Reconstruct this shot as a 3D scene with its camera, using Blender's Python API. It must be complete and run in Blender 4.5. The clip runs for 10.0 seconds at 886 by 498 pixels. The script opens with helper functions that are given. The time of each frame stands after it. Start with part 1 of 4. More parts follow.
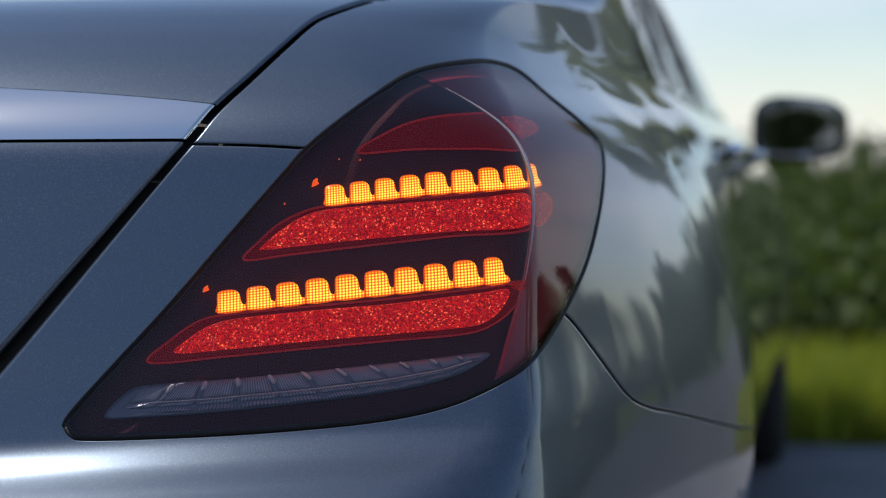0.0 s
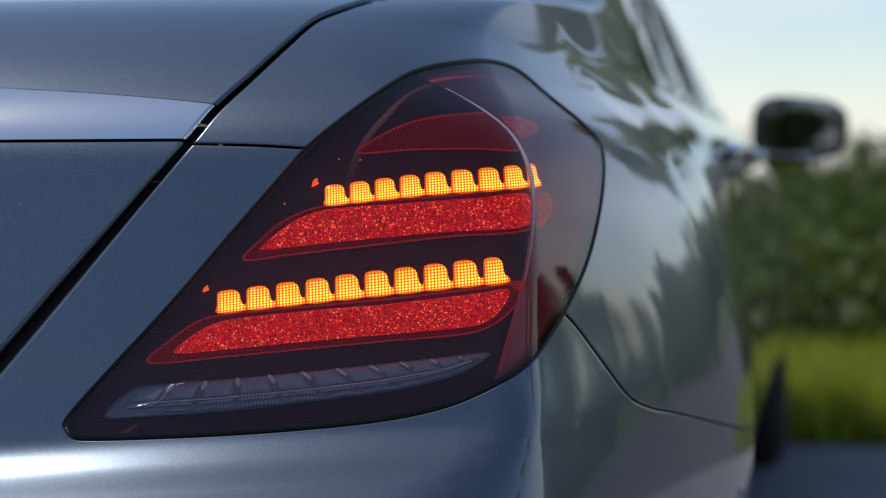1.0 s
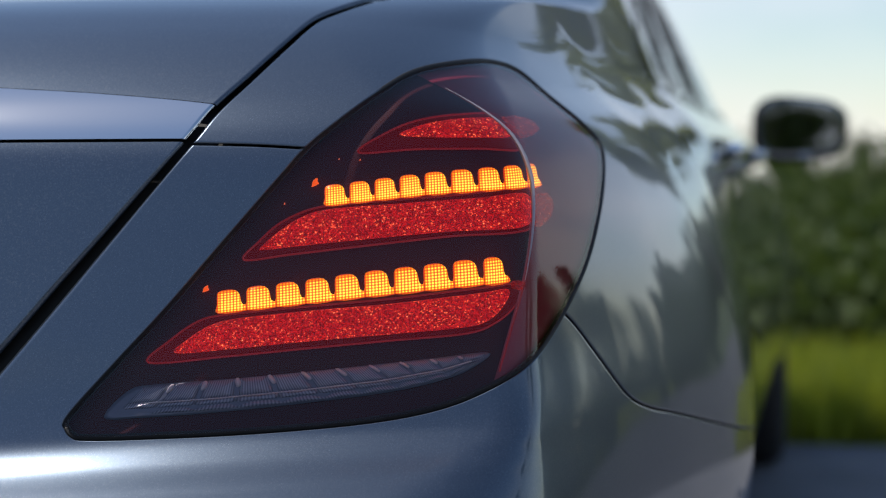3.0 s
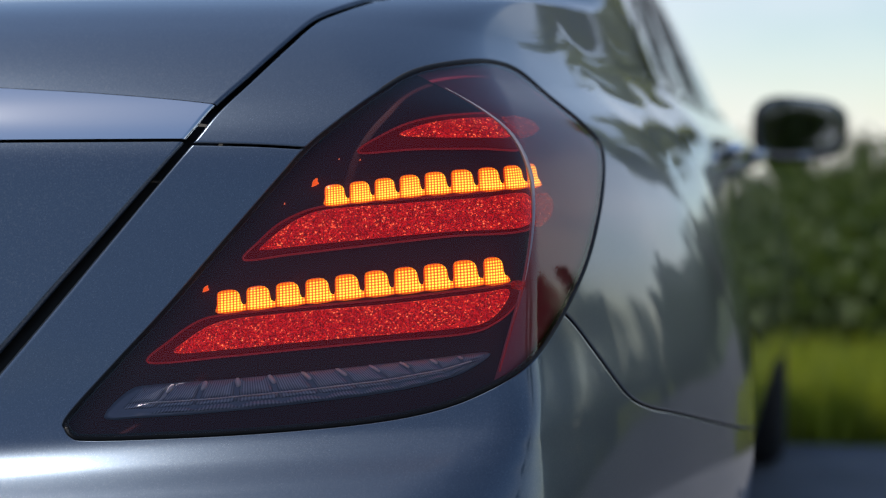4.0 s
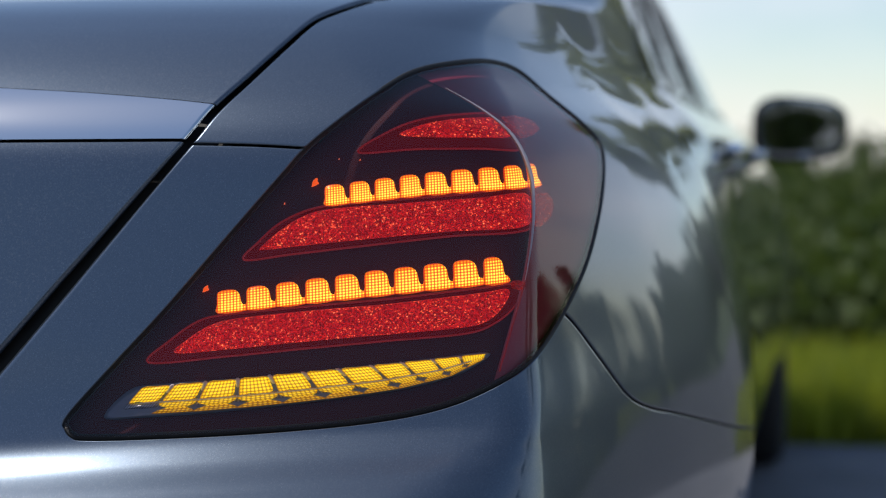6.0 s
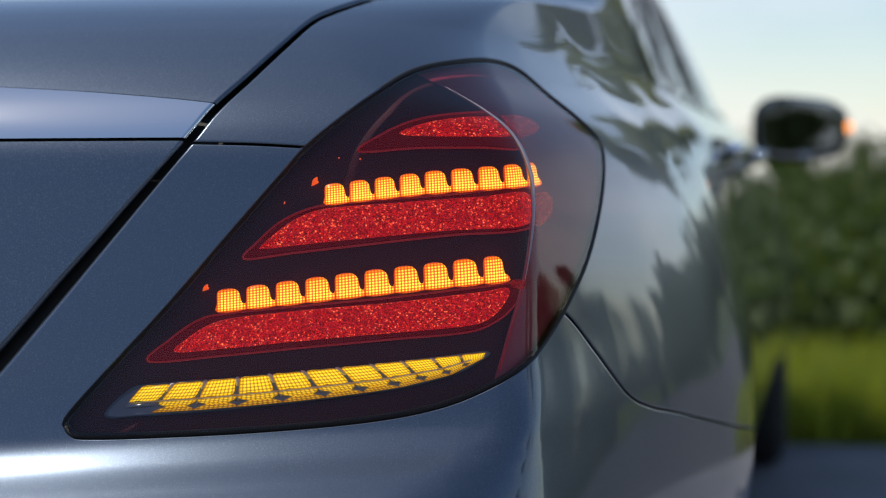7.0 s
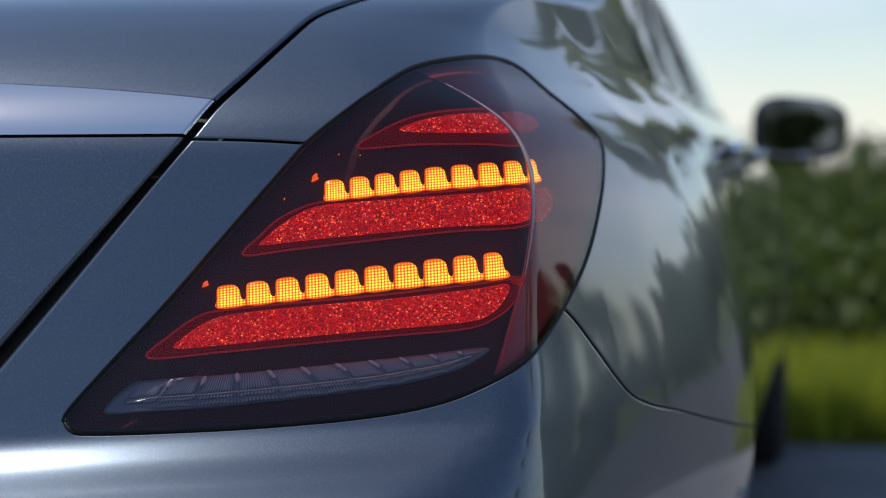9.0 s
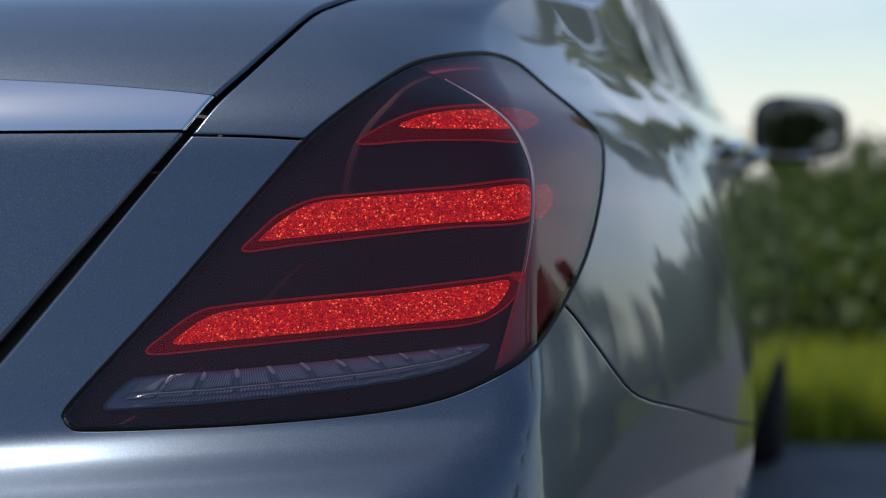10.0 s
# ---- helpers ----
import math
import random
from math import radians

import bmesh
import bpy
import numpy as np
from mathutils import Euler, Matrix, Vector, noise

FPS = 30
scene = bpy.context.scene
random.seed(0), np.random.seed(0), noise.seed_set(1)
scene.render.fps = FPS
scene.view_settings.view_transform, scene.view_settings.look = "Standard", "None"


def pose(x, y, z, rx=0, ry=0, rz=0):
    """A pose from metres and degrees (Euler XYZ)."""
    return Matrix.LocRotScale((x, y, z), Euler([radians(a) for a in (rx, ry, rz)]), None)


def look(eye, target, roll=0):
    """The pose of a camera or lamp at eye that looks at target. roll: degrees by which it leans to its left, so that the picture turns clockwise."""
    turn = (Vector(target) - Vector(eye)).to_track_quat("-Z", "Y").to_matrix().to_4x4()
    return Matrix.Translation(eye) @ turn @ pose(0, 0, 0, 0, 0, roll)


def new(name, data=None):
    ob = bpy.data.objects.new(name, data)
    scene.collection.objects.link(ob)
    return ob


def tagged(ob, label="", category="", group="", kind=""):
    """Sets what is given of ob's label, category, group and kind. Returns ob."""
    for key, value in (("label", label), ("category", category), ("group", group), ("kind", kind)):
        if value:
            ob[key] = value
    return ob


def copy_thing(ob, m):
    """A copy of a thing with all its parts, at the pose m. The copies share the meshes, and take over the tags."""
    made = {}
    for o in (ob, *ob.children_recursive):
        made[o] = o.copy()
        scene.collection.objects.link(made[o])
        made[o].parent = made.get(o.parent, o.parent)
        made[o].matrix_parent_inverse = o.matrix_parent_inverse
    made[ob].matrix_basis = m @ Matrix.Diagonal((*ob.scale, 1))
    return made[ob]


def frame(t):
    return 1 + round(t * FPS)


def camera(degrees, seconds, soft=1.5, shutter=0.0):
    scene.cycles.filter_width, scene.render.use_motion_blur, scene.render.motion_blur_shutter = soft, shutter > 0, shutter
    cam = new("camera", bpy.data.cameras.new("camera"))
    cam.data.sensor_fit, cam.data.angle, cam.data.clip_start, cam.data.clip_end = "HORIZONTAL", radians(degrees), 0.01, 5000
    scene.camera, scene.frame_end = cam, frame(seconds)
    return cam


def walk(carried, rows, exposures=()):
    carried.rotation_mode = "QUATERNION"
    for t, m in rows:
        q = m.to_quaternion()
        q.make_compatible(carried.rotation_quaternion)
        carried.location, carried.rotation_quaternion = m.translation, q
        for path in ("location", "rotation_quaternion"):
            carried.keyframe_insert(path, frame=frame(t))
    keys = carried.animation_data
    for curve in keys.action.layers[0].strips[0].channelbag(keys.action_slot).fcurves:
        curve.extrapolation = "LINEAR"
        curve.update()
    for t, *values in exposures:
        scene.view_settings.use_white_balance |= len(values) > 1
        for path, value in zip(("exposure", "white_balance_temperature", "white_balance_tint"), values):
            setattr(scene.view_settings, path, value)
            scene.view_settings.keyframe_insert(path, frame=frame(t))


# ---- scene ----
cam = camera(29.14, 10.0, 1.1)
cam.data.dof.use_dof = True
cam.data.dof.focus_distance = 1.59
cam.data.dof.aperture_fstop = 3.2
EYE = (1.07, -1.40, 0.95)
VIEW = pose(*EYE, 90 - 2.68, 0, 12.72)
walk(cam, [(0, VIEW), (10, VIEW)])

# ---- daylight ----
SUN_HEIGHT, SUN_BEARING = 60, -98        # degrees above the horizon; from straight ahead of the car towards its right
scene.view_settings.exposure = 0.0
world = bpy.data.worlds.new("sky")
scene.world = world
world.use_nodes = True
wn, wl = world.node_tree.nodes, world.node_tree.links
sky = wn.new("ShaderNodeTexSky")
sky.sky_type, sky.sun_disc = "NISHITA", False
sky.sun_elevation, sky.sun_rotation = radians(SUN_HEIGHT), radians(SUN_BEARING)
sky.air_density, sky.dust_density = 1.0, 0.25
coord = wn.new("ShaderNodeTexCoord")
cloud = wn.new("ShaderNodeTexNoise")
cloud.inputs["Scale"].default_value, cloud.inputs["Detail"].default_value = 1.9, 6.0
cloud_ramp = wn.new("ShaderNodeValToRGB")
cloud_ramp.color_ramp.elements[0].position, cloud_ramp.color_ramp.elements[1].position = 0.40, 0.62
stretch = wn.new("ShaderNodeMapping")
stretch.inputs["Scale"].default_value = (1, 1, 2.2)
sky_mix = wn.new("ShaderNodeMix")
sky_mix.data_type = "RGBA"
sky_mix.inputs["B"].default_value = (7.2, 7.2, 7.7, 1)
wl.new(coord.outputs["Generated"], stretch.inputs["Vector"])
wl.new(stretch.outputs["Vector"], cloud.inputs["Vector"])
wl.new(cloud.outputs["Fac"], cloud_ramp.inputs["Fac"])
rise = wn.new("ShaderNodeSeparateXYZ")
thin = wn.new("ShaderNodeMapRange")
thin.inputs["From Min"].default_value, thin.inputs["From Max"].default_value = 0.02, 0.42
thin.inputs["To Min"].default_value, thin.inputs["To Max"].default_value = 0.95, 0.0
cover = wn.new("ShaderNodeMath")
cover.operation = "MULTIPLY"
wl.new(coord.outputs["Generated"], rise.inputs[0])
wl.new(rise.outputs["Z"], thin.inputs["Value"])
wl.new(cloud_ramp.outputs["Color"], cover.inputs[0])
wl.new(thin.outputs["Result"], cover.inputs[1])
wl.new(cover.outputs[0], sky_mix.inputs["Factor"])
wl.new(sky.outputs["Color"], sky_mix.inputs["A"])
wl.new(sky_mix.outputs["Result"], wn["Background"].inputs["Color"])
wn["Background"].inputs["Strength"].default_value = 0.135
sun = new("sun", bpy.data.lights.new("sun", "SUN"))
sun.data.energy, sun.data.angle, sun.data.color = 3.2, radians(0.6), (1.0, 0.94, 0.85)
bear, high = radians(SUN_BEARING), radians(SUN_HEIGHT)
sun.matrix_basis = look((0, 0, 0), (-math.sin(bear) * math.cos(high), -math.cos(bear) * math.cos(high), -math.sin(high)))


# ---- materials ----
def material(name, colour, rough=0.5, metal=0.0, coat=0.0, glow=None, strength=0.0, spec=0.5):
    m = bpy.data.materials.new(name)
    m.use_nodes = True
    b = m.node_tree.nodes["Principled BSDF"]
    b.inputs["Base Color"].default_value = (*colour, 1)
    b.inputs["Roughness"].default_value = rough
    b.inputs["Metallic"].default_value = metal
    b.inputs["Coat Weight"].default_value = coat
    b.inputs["Coat Roughness"].default_value = 0.02
    b.inputs["Specular IOR Level"].default_value = spec
    if glow:
        b.inputs["Emission Color"].default_value = (*glow, 1)
        b.inputs["Emission Strength"].default_value = strength
    return m


def node(m, kind, **values):
    n = m.node_tree.nodes.new(kind)
    for key, value in values.items():
        n.inputs[key.replace("_", " ")].default_value = value
    return n


def link(m, a, b):
    m.node_tree.links.new(a, b)


def base(m):
    return m.node_tree.nodes["Principled BSDF"]


def ramp(m, source, stops):
    r = m.node_tree.nodes.new("ShaderNodeValToRGB")
    while len(r.color_ramp.elements) < len(stops):
        r.color_ramp.elements.new(0.5)
    for e, (at, colour) in zip(r.color_ramp.elements, stops):
        e.position, e.color = at, (*colour, 1)
    link(m, source, r.inputs["Fac"])
    return r.outputs["Color"]


def varied(m, low, high, scale, rough=None, bump=0.0, bump_scale=None, detail=6.0):
    """Colour between two tones by noise, and a fine relief."""
    where = node(m, "ShaderNodeTexCoord")
    big = node(m, "ShaderNodeTexNoise", Scale=scale, Detail=detail)
    link(m, where.outputs["Object"], big.inputs["Vector"])
    link(m, ramp(m, big.outputs["Fac"], [(0.3, low), (0.7, high)]), base(m).inputs["Base Color"])
    if rough:
        r = node(m, "ShaderNodeMapRange", To_Min=rough[0], To_Max=rough[1])
        link(m, big.outputs["Fac"], r.inputs["Value"])
        link(m, r.outputs["Result"], base(m).inputs["Roughness"])
    if bump:
        fine = node(m, "ShaderNodeTexNoise", Scale=bump_scale or scale * 8, Detail=4.0)
        link(m, where.outputs["Object"], fine.inputs["Vector"])
        relief = node(m, "ShaderNodeBump", Strength=bump, Distance=0.01)
        link(m, fine.outputs["Fac"], relief.inputs["Height"])
        link(m, relief.outputs["Normal"], base(m).inputs["Normal"])
    return m


def paint_material(name, dust):
    """Blue-grey metallic paint: flakes under clear coat, with fine dust on it."""
    m = material(name, (0.1, 0.1, 0.1), 0.29, 0.75, 1.0)
    where = node(m, "ShaderNodeTexCoord")
    flake = node(m, "ShaderNodeTexVoronoi", Scale=2400.0)
    link(m, where.outputs["Object"], flake.inputs["Vector"])
    tone = ramp(m, flake.outputs["Color"], [(0.0, (0.060, 0.082, 0.116)), (0.85, (0.088, 0.114, 0.156)), (1.0, (0.21, 0.25, 0.31))])
    specks = node(m, "ShaderNodeTexNoise", Scale=520.0, Detail=2.0)
    link(m, where.outputs["Object"], specks.inputs["Vector"])
    patches = node(m, "ShaderNodeTexNoise", Scale=5.0, Detail=5.0)
    link(m, where.outputs["Object"], patches.inputs["Vector"])
    both = node(m, "ShaderNodeMath")
    both.operation = "MULTIPLY"
    link(m, ramp(m, specks.outputs["Fac"], [(0.52, (0, 0, 0)), (0.74, (1, 1, 1))]), both.inputs[0])
    link(m, ramp(m, patches.outputs["Fac"], [(0.30, (dust * 0.5,) * 3), (0.72, (dust,) * 3)]), both.inputs[1])
    mix = node(m, "ShaderNodeMix")
    mix.data_type = "RGBA"
    mix.inputs["B"].default_value = (0.33, 0.32, 0.30, 1)
    link(m, both.outputs[0], mix.inputs["Factor"])
    link(m, tone, mix.inputs["A"])
    link(m, mix.outputs["Result"], base(m).inputs["Base Color"])
    r = node(m, "ShaderNodeMapRange", To_Min=0.02, To_Max=0.02 + 0.25 * dust)
    link(m, both.outputs[0], r.inputs["Value"])
    link(m, r.outputs["Result"], base(m).inputs["Coat Roughness"])
    return m


PAINT = paint_material("metallic_paint", 0.12)
PAINT_LID = paint_material("dusty_metallic_paint", 0.28)
CHROME = material("chrome", (0.72, 0.74, 0.76), 0.06, 1.0)
GAP_BLACK = material("gap_black", (0.006, 0.006, 0.007), 0.6)
TRIM_BLACK = material("black_trim", (0.012, 0.012, 0.013), 0.25, 0, 0.5)
MATT_BLACK = material("matt_black_trim", (0.008, 0.008, 0.009), 0.9, 0, 0, None, 0, 0.05)
RUBBER = varied(material("rubber", (0.02, 0.02, 0.02), 0.8), (0.012, 0.012, 0.012), (0.03, 0.03, 0.03), 30, (0.7, 0.9), 0.3)
ALLOY = material("alloy", (0.45, 0.46, 0.48), 0.28, 1.0)
# colour darkened in place of the dark trees the glass would reflect
MIRROR_GLASS = material("mirror_glass", (0.30, 0.33, 0.36), 0.01, 1.0)


def glass_material(name, tint, gloss=1.0, ior=1.5):
    m = bpy.data.materials.new(name)
    m.use_nodes = True
    nt = m.node_tree
    nt.nodes.remove(nt.nodes["Principled BSDF"])
    clear = nt.nodes.new("ShaderNodeBsdfTransparent")
    clear.inputs["Color"].default_value = (*tint, 1)
    shine = nt.nodes.new("ShaderNodeBsdfGlossy")
    shine.inputs["Roughness"].default_value = 0.01
    shine.inputs["Color"].default_value = (gloss, gloss, gloss, 1)
    fres = nt.nodes.new("ShaderNodeFresnel")
    fres.inputs["IOR"].default_value = ior
    mix = nt.nodes.new("ShaderNodeMixShader")
    nt.links.new(fres.outputs["Fac"], mix.inputs["Fac"])
    nt.links.new(clear.outputs["BSDF"], mix.inputs[1])
    nt.links.new(shine.outputs["BSDF"], mix.inputs[2])
    nt.links.new(mix.outputs["Shader"], nt.nodes["Material Output"].inputs["Surface"])
    return m


LENS = glass_material("lamp_lens", (0.88, 0.80, 0.82), 0.95, 1.42)
WINDOW = glass_material("window_glass", (0.22, 0.25, 0.24))
HOUSING = material("lamp_housing", (0.062, 0.010, 0.017), 0.55, 0, 0.0, None, 0, 0.2)
SIDE_RED = material("red_reflector", (0.32, 0.030, 0.055), 0.35, 0, 0.0)
FRAME_RED = material("red_light_guide", (0.030, 0.001, 0.002), 0.6, 0, 0.0, (0.5, 0.001, 0.004), 0.11, 0.1)
RED_LINE = material("red_guide_rim_glow", (0.05, 0.001, 0.002), 0.3, 0, 0, (0.75, 0.003, 0.010), 0.20)


def lit_cells(name, deep, mid, core, strength, lines, foot=1.3, head=0.55):
    """Lit plastic with a net of moulded cells, darker towards its rim."""
    m = material(name, (0.25, 0.08, 0.02), 0.3)
    uv = node(m, "ShaderNodeUVMap")
    parts = node(m, "ShaderNodeSeparateXYZ")
    link(m, uv.outputs["UV"], parts.inputs[0])
    factor = None
    for axis, count in (("X", lines[0]), ("Y", lines[1])):
        wave = node(m, "ShaderNodeMath")
        wave.operation = "PINGPONG"
        wave.inputs[1].default_value = 0.5 / count
        link(m, parts.outputs[axis], wave.inputs[0])
        level = node(m, "ShaderNodeMapRange", From_Max=0.5 / count, To_Min=0.0, To_Max=1.25)
        link(m, wave.outputs[0], level.inputs["Value"])
        rim = node(m, "ShaderNodeMath")
        rim.operation = "PINGPONG"
        rim.inputs[1].default_value = 0.5
        link(m, parts.outputs[axis], rim.inputs[0])
        edge = node(m, "ShaderNodeMapRange", From_Max=0.13, To_Min=0.05, To_Max=1.0)
        link(m, rim.outputs[0], edge.inputs["Value"])
        both = node(m, "ShaderNodeMath")
        both.operation = "MULTIPLY"
        link(m, level.outputs["Result"], both.inputs[0])
        link(m, edge.outputs["Result"], both.inputs[1])
        if factor is None:
            factor = both.outputs[0]
        else:
            mul = node(m, "ShaderNodeMath")
            mul.operation = "MULTIPLY"
            link(m, factor, mul.inputs[0])
            link(m, both.outputs[0], mul.inputs[1])
            factor = mul.outputs[0]
    fall = node(m, "ShaderNodeMapRange", From_Min=0.1, From_Max=1.0, To_Min=foot, To_Max=head)
    link(m, parts.outputs["Y"], fall.inputs["Value"])
    lit = node(m, "ShaderNodeMath")
    lit.operation = "MULTIPLY"
    link(m, factor, lit.inputs[0])
    link(m, fall.outputs["Result"], lit.inputs[1])
    link(m, ramp(m, lit.outputs[0], [(0.0, deep), (0.26, mid), (0.72, core)]), base(m).inputs["Emission Color"])
    base(m).inputs["Emission Strength"].default_value = strength
    return m


AMBER_ROW = lit_cells("amber_row_glow", (0.36, 0.008, 0.0), (1.0, 0.27, 0.0), (1.0, 0.92, 0.09), 1.7, (9, 9))
AMBER_SIGNAL = lit_cells("amber_signal_glow", (0.27, 0.13, 0.0), (0.80, 0.50, 0.0), (1.0, 0.84, 0.02), 1.35, (9, 5), 0.75, 1.35)
AMBER_LOW = lit_cells("amber_signal_dim_glow", (0.13, 0.05, 0.0), (0.48, 0.23, 0.0), (0.95, 0.62, 0.02), 0.85, (9, 3), 0.6, 1.2)
AMBER_MIDDLE = lit_cells("amber_signal_middle_glow", (0.22, 0.10, 0.0), (0.66, 0.38, 0.0), (1.0, 0.78, 0.02), 1.15, (9, 4), 0.6, 1.2)
REPEATER = material("amber_repeater_glow", (0.5, 0.2, 0.05), 0.3, 0, 0, (1.0, 0.32, 0.06), 2.2)


def sparkle_red(name, strength):
    m = material(name, (0.08, 0.002, 0.002), 0.5, spec=0.1)
    where = node(m, "ShaderNodeTexCoord")
    cells = node(m, "ShaderNodeTexVoronoi", Scale=800.0)
    link(m, where.outputs["Object"], cells.inputs["Vector"])
    grain = ramp(m, cells.outputs["Color"], [(0.0, (0.035, 0.0, 0.001)), (0.40, (0.20, 0.001, 0.003)), (0.80, (0.64, 0.007, 0.008)), (1.0, (1.7, 0.34, 0.11))])
    stars = node(m, "ShaderNodeTexVoronoi", Scale=230.0)
    link(m, where.outputs["Object"], stars.inputs["Vector"])
    star = ramp(m, stars.outputs["Distance"], [(0.0, (2.2, 1.1, 0.42)), (0.14, (1.0, 0.2, 0.06)), (0.24, (0, 0, 0))])
    pick = ramp(m, stars.outputs["Color"], [(0.55, (0, 0, 0)), (0.72, (1, 1, 1))])
    chosen = node(m, "ShaderNodeMix")
    chosen.data_type, chosen.blend_type = "RGBA", "MULTIPLY"
    chosen.inputs["Factor"].default_value = 1.0
    link(m, star, chosen.inputs["A"])
    link(m, pick, chosen.inputs["B"])
    add = node(m, "ShaderNodeMix")
    add.data_type, add.blend_type = "RGBA", "ADD"
    add.inputs["Factor"].default_value = 1.0
    link(m, grain, add.inputs["A"])
    link(m, chosen.outputs["Result"], add.inputs["B"])
    link(m, add.outputs["Result"], base(m).inputs["Emission Color"])
    base(m).inputs["Emission Strength"].default_value = strength
    return m


RED_BAR = sparkle_red("red_sparkle_glow", 1.1)
RED_END = sparkle_red("red_guide_end_glow", 0.36)


def ribbed_clear(name, low, high, count):
    """Clear moulded plastic over a bright back, with fine upright ribs."""
    m = material(name, low, 0.25, 0.1, 0.4)
    uv = node(m, "ShaderNodeUVMap")
    parts = node(m, "ShaderNodeSeparateXYZ")
    link(m, uv.outputs["UV"], parts.inputs[0])
    wave = node(m, "ShaderNodeMath")
    wave.operation = "PINGPONG"
    wave.inputs[1].default_value = 0.5 / count
    link(m, parts.outputs["X"], wave.inputs[0])
    level = node(m, "ShaderNodeMapRange", From_Max=0.5 / count)
    link(m, wave.outputs[0], level.inputs["Value"])
    link(m, ramp(m, level.outputs["Result"], [(0.1, low), (0.9, high)]), base(m).inputs["Base Color"])
    relief = node(m, "ShaderNodeBump", Strength=0.4, Distance=0.0005)
    link(m, level.outputs["Result"], relief.inputs["Height"])
    link(m, relief.outputs["Normal"], base(m).inputs["Normal"])
    return m


CLEAR_CELL = ribbed_clear("signal_reflector", (0.20, 0.25, 0.33), (0.46, 0.53, 0.64), 12)
CLEAR_BACK = material("signal_back", (0.16, 0.20, 0.27), 0.3, 0.1, 0.4)
BRIGHT_CELL = material("bright_clear_cell", (0.85, 0.88, 0.92), 0.55, 0.0, 0.0)
# pale tone stands in for the sky highlight along the lens crease
RIDGE_SHEEN = material("lens_ridge_sheen", (0.36, 0.32, 0.36), 0.4, 0.0, 0.2)
MIRROR_SHELL = material("mirror_shell_black", (0.010, 0.010, 0.012), 0.7, 0, 0, None, 0, 0.15)
GLINT = material("orange_glint_glow", (0.3, 0.06, 0.01), 0.3, 0, 0, (1.0, 0.12, 0.01), 0.9)
ASPHALT = varied(material("asphalt", (0.05, 0.05, 0.05), 0.85), (0.16, 0.16, 0.172), (0.24, 0.24, 0.255), 3, (0.75, 0.95), 0.6, 220)
LANE = varied(material("dark_asphalt", (0.06, 0.06, 0.065), 0.85), (0.055, 0.056, 0.064), (0.10, 0.10, 0.108), 2.0, (0.75, 0.95), 0.6, 200)
GRASS = varied(material("grass", (0.1, 0.16, 0.02), 0.7), (0.18, 0.23, 0.026), (0.38, 0.41, 0.06), 1.2, (0.6, 0.9), 0.3, 40)
SOIL = varied(material("meadow", (0.07, 0.1, 0.02), 0.9), (0.035, 0.055, 0.014), (0.08, 0.10, 0.028), 0.6, (0.8, 0.95), 0.4, 30)


def let_light_through(m, colour, share):
    """Thin leaves: part of the sunlight passes."""
    out = m.node_tree.nodes["Material Output"]
    thin = node(m, "ShaderNodeBsdfTranslucent")
    thin.inputs["Color"].default_value = (*colour, 1)
    mix = node(m, "ShaderNodeMixShader")
    mix.inputs["Fac"].default_value = share
    link(m, base(m).outputs["BSDF"], mix.inputs[1])
    link(m, thin.outputs["BSDF"], mix.inputs[2])
    link(m, mix.outputs["Shader"], out.inputs["Surface"])
    return m


LEAF = varied(material("leaf", (0.05, 0.08, 0.02), 0.5), (0.030, 0.055, 0.010), (0.085, 0.12, 0.025), 3, (0.6, 0.8))
LEAF_PALE = varied(material("pale_leaf", (0.1, 0.12, 0.03), 0.5), (0.18, 0.19, 0.05), (0.32, 0.33, 0.10), 3, (0.5, 0.7))
let_light_through(LEAF_PALE, (0.36, 0.38, 0.09), 0.5)
let_light_through(LEAF, (0.11, 0.16, 0.02), 0.35)
let_light_through(GRASS, (0.42, 0.46, 0.03), 0.5)
BARK = varied(material("bark", (0.12, 0.09, 0.06), 0.9), (0.06, 0.045, 0.03), (0.16, 0.12, 0.09), 14, (0.8, 0.95), 0.8)


# ---- building helpers ----
def part(name, bm, mat, parent, label=""):
    """Links a bmesh as one mesh object under a thing or a part."""
    me = bpy.data.meshes.new(name)
    bm.to_mesh(me)
    bm.free()
    me.materials.append(mat)
    for poly in me.polygons:
        poly.use_smooth = True
    ob = new(name, me)
    ob.parent = parent
    return tagged(ob, label)


def mesh_part(name, V, faces, mat, parent, label="", normals=None, uv=None, smooth=True):
    me = bpy.data.meshes.new(name)
    me.from_pydata([tuple(v) for v in V], [], [tuple(f) for f in faces])
    me.materials.append(mat)
    me.polygons.foreach_set("use_smooth", [smooth] * len(me.polygons))
    if uv is not None:
        layer = me.uv_layers.new(name="uv")
        idx = np.zeros(len(me.loops), int)
        me.loops.foreach_get("vertex_index", idx)
        layer.data.foreach_set("uv", np.asarray(uv, np.float32)[idx].ravel())
    if normals is not None:
        me.normals_split_custom_set_from_vertices([tuple(n) for n in normals])
    me.update()
    ob = new(name, me)
    ob.parent = parent
    return tagged(ob, label)


def box(bm, size, at, bevel=0.0):
    r = bmesh.ops.create_cube(bm, size=1.0, matrix=Matrix.Translation(at) @ Matrix.Diagonal((*size, 1)))
    if bevel:
        edges = {e for v in r["verts"] for e in v.link_edges}
        bmesh.ops.bevel(bm, geom=list(edges), offset=bevel, segments=3, affect="EDGES", profile=0.5)


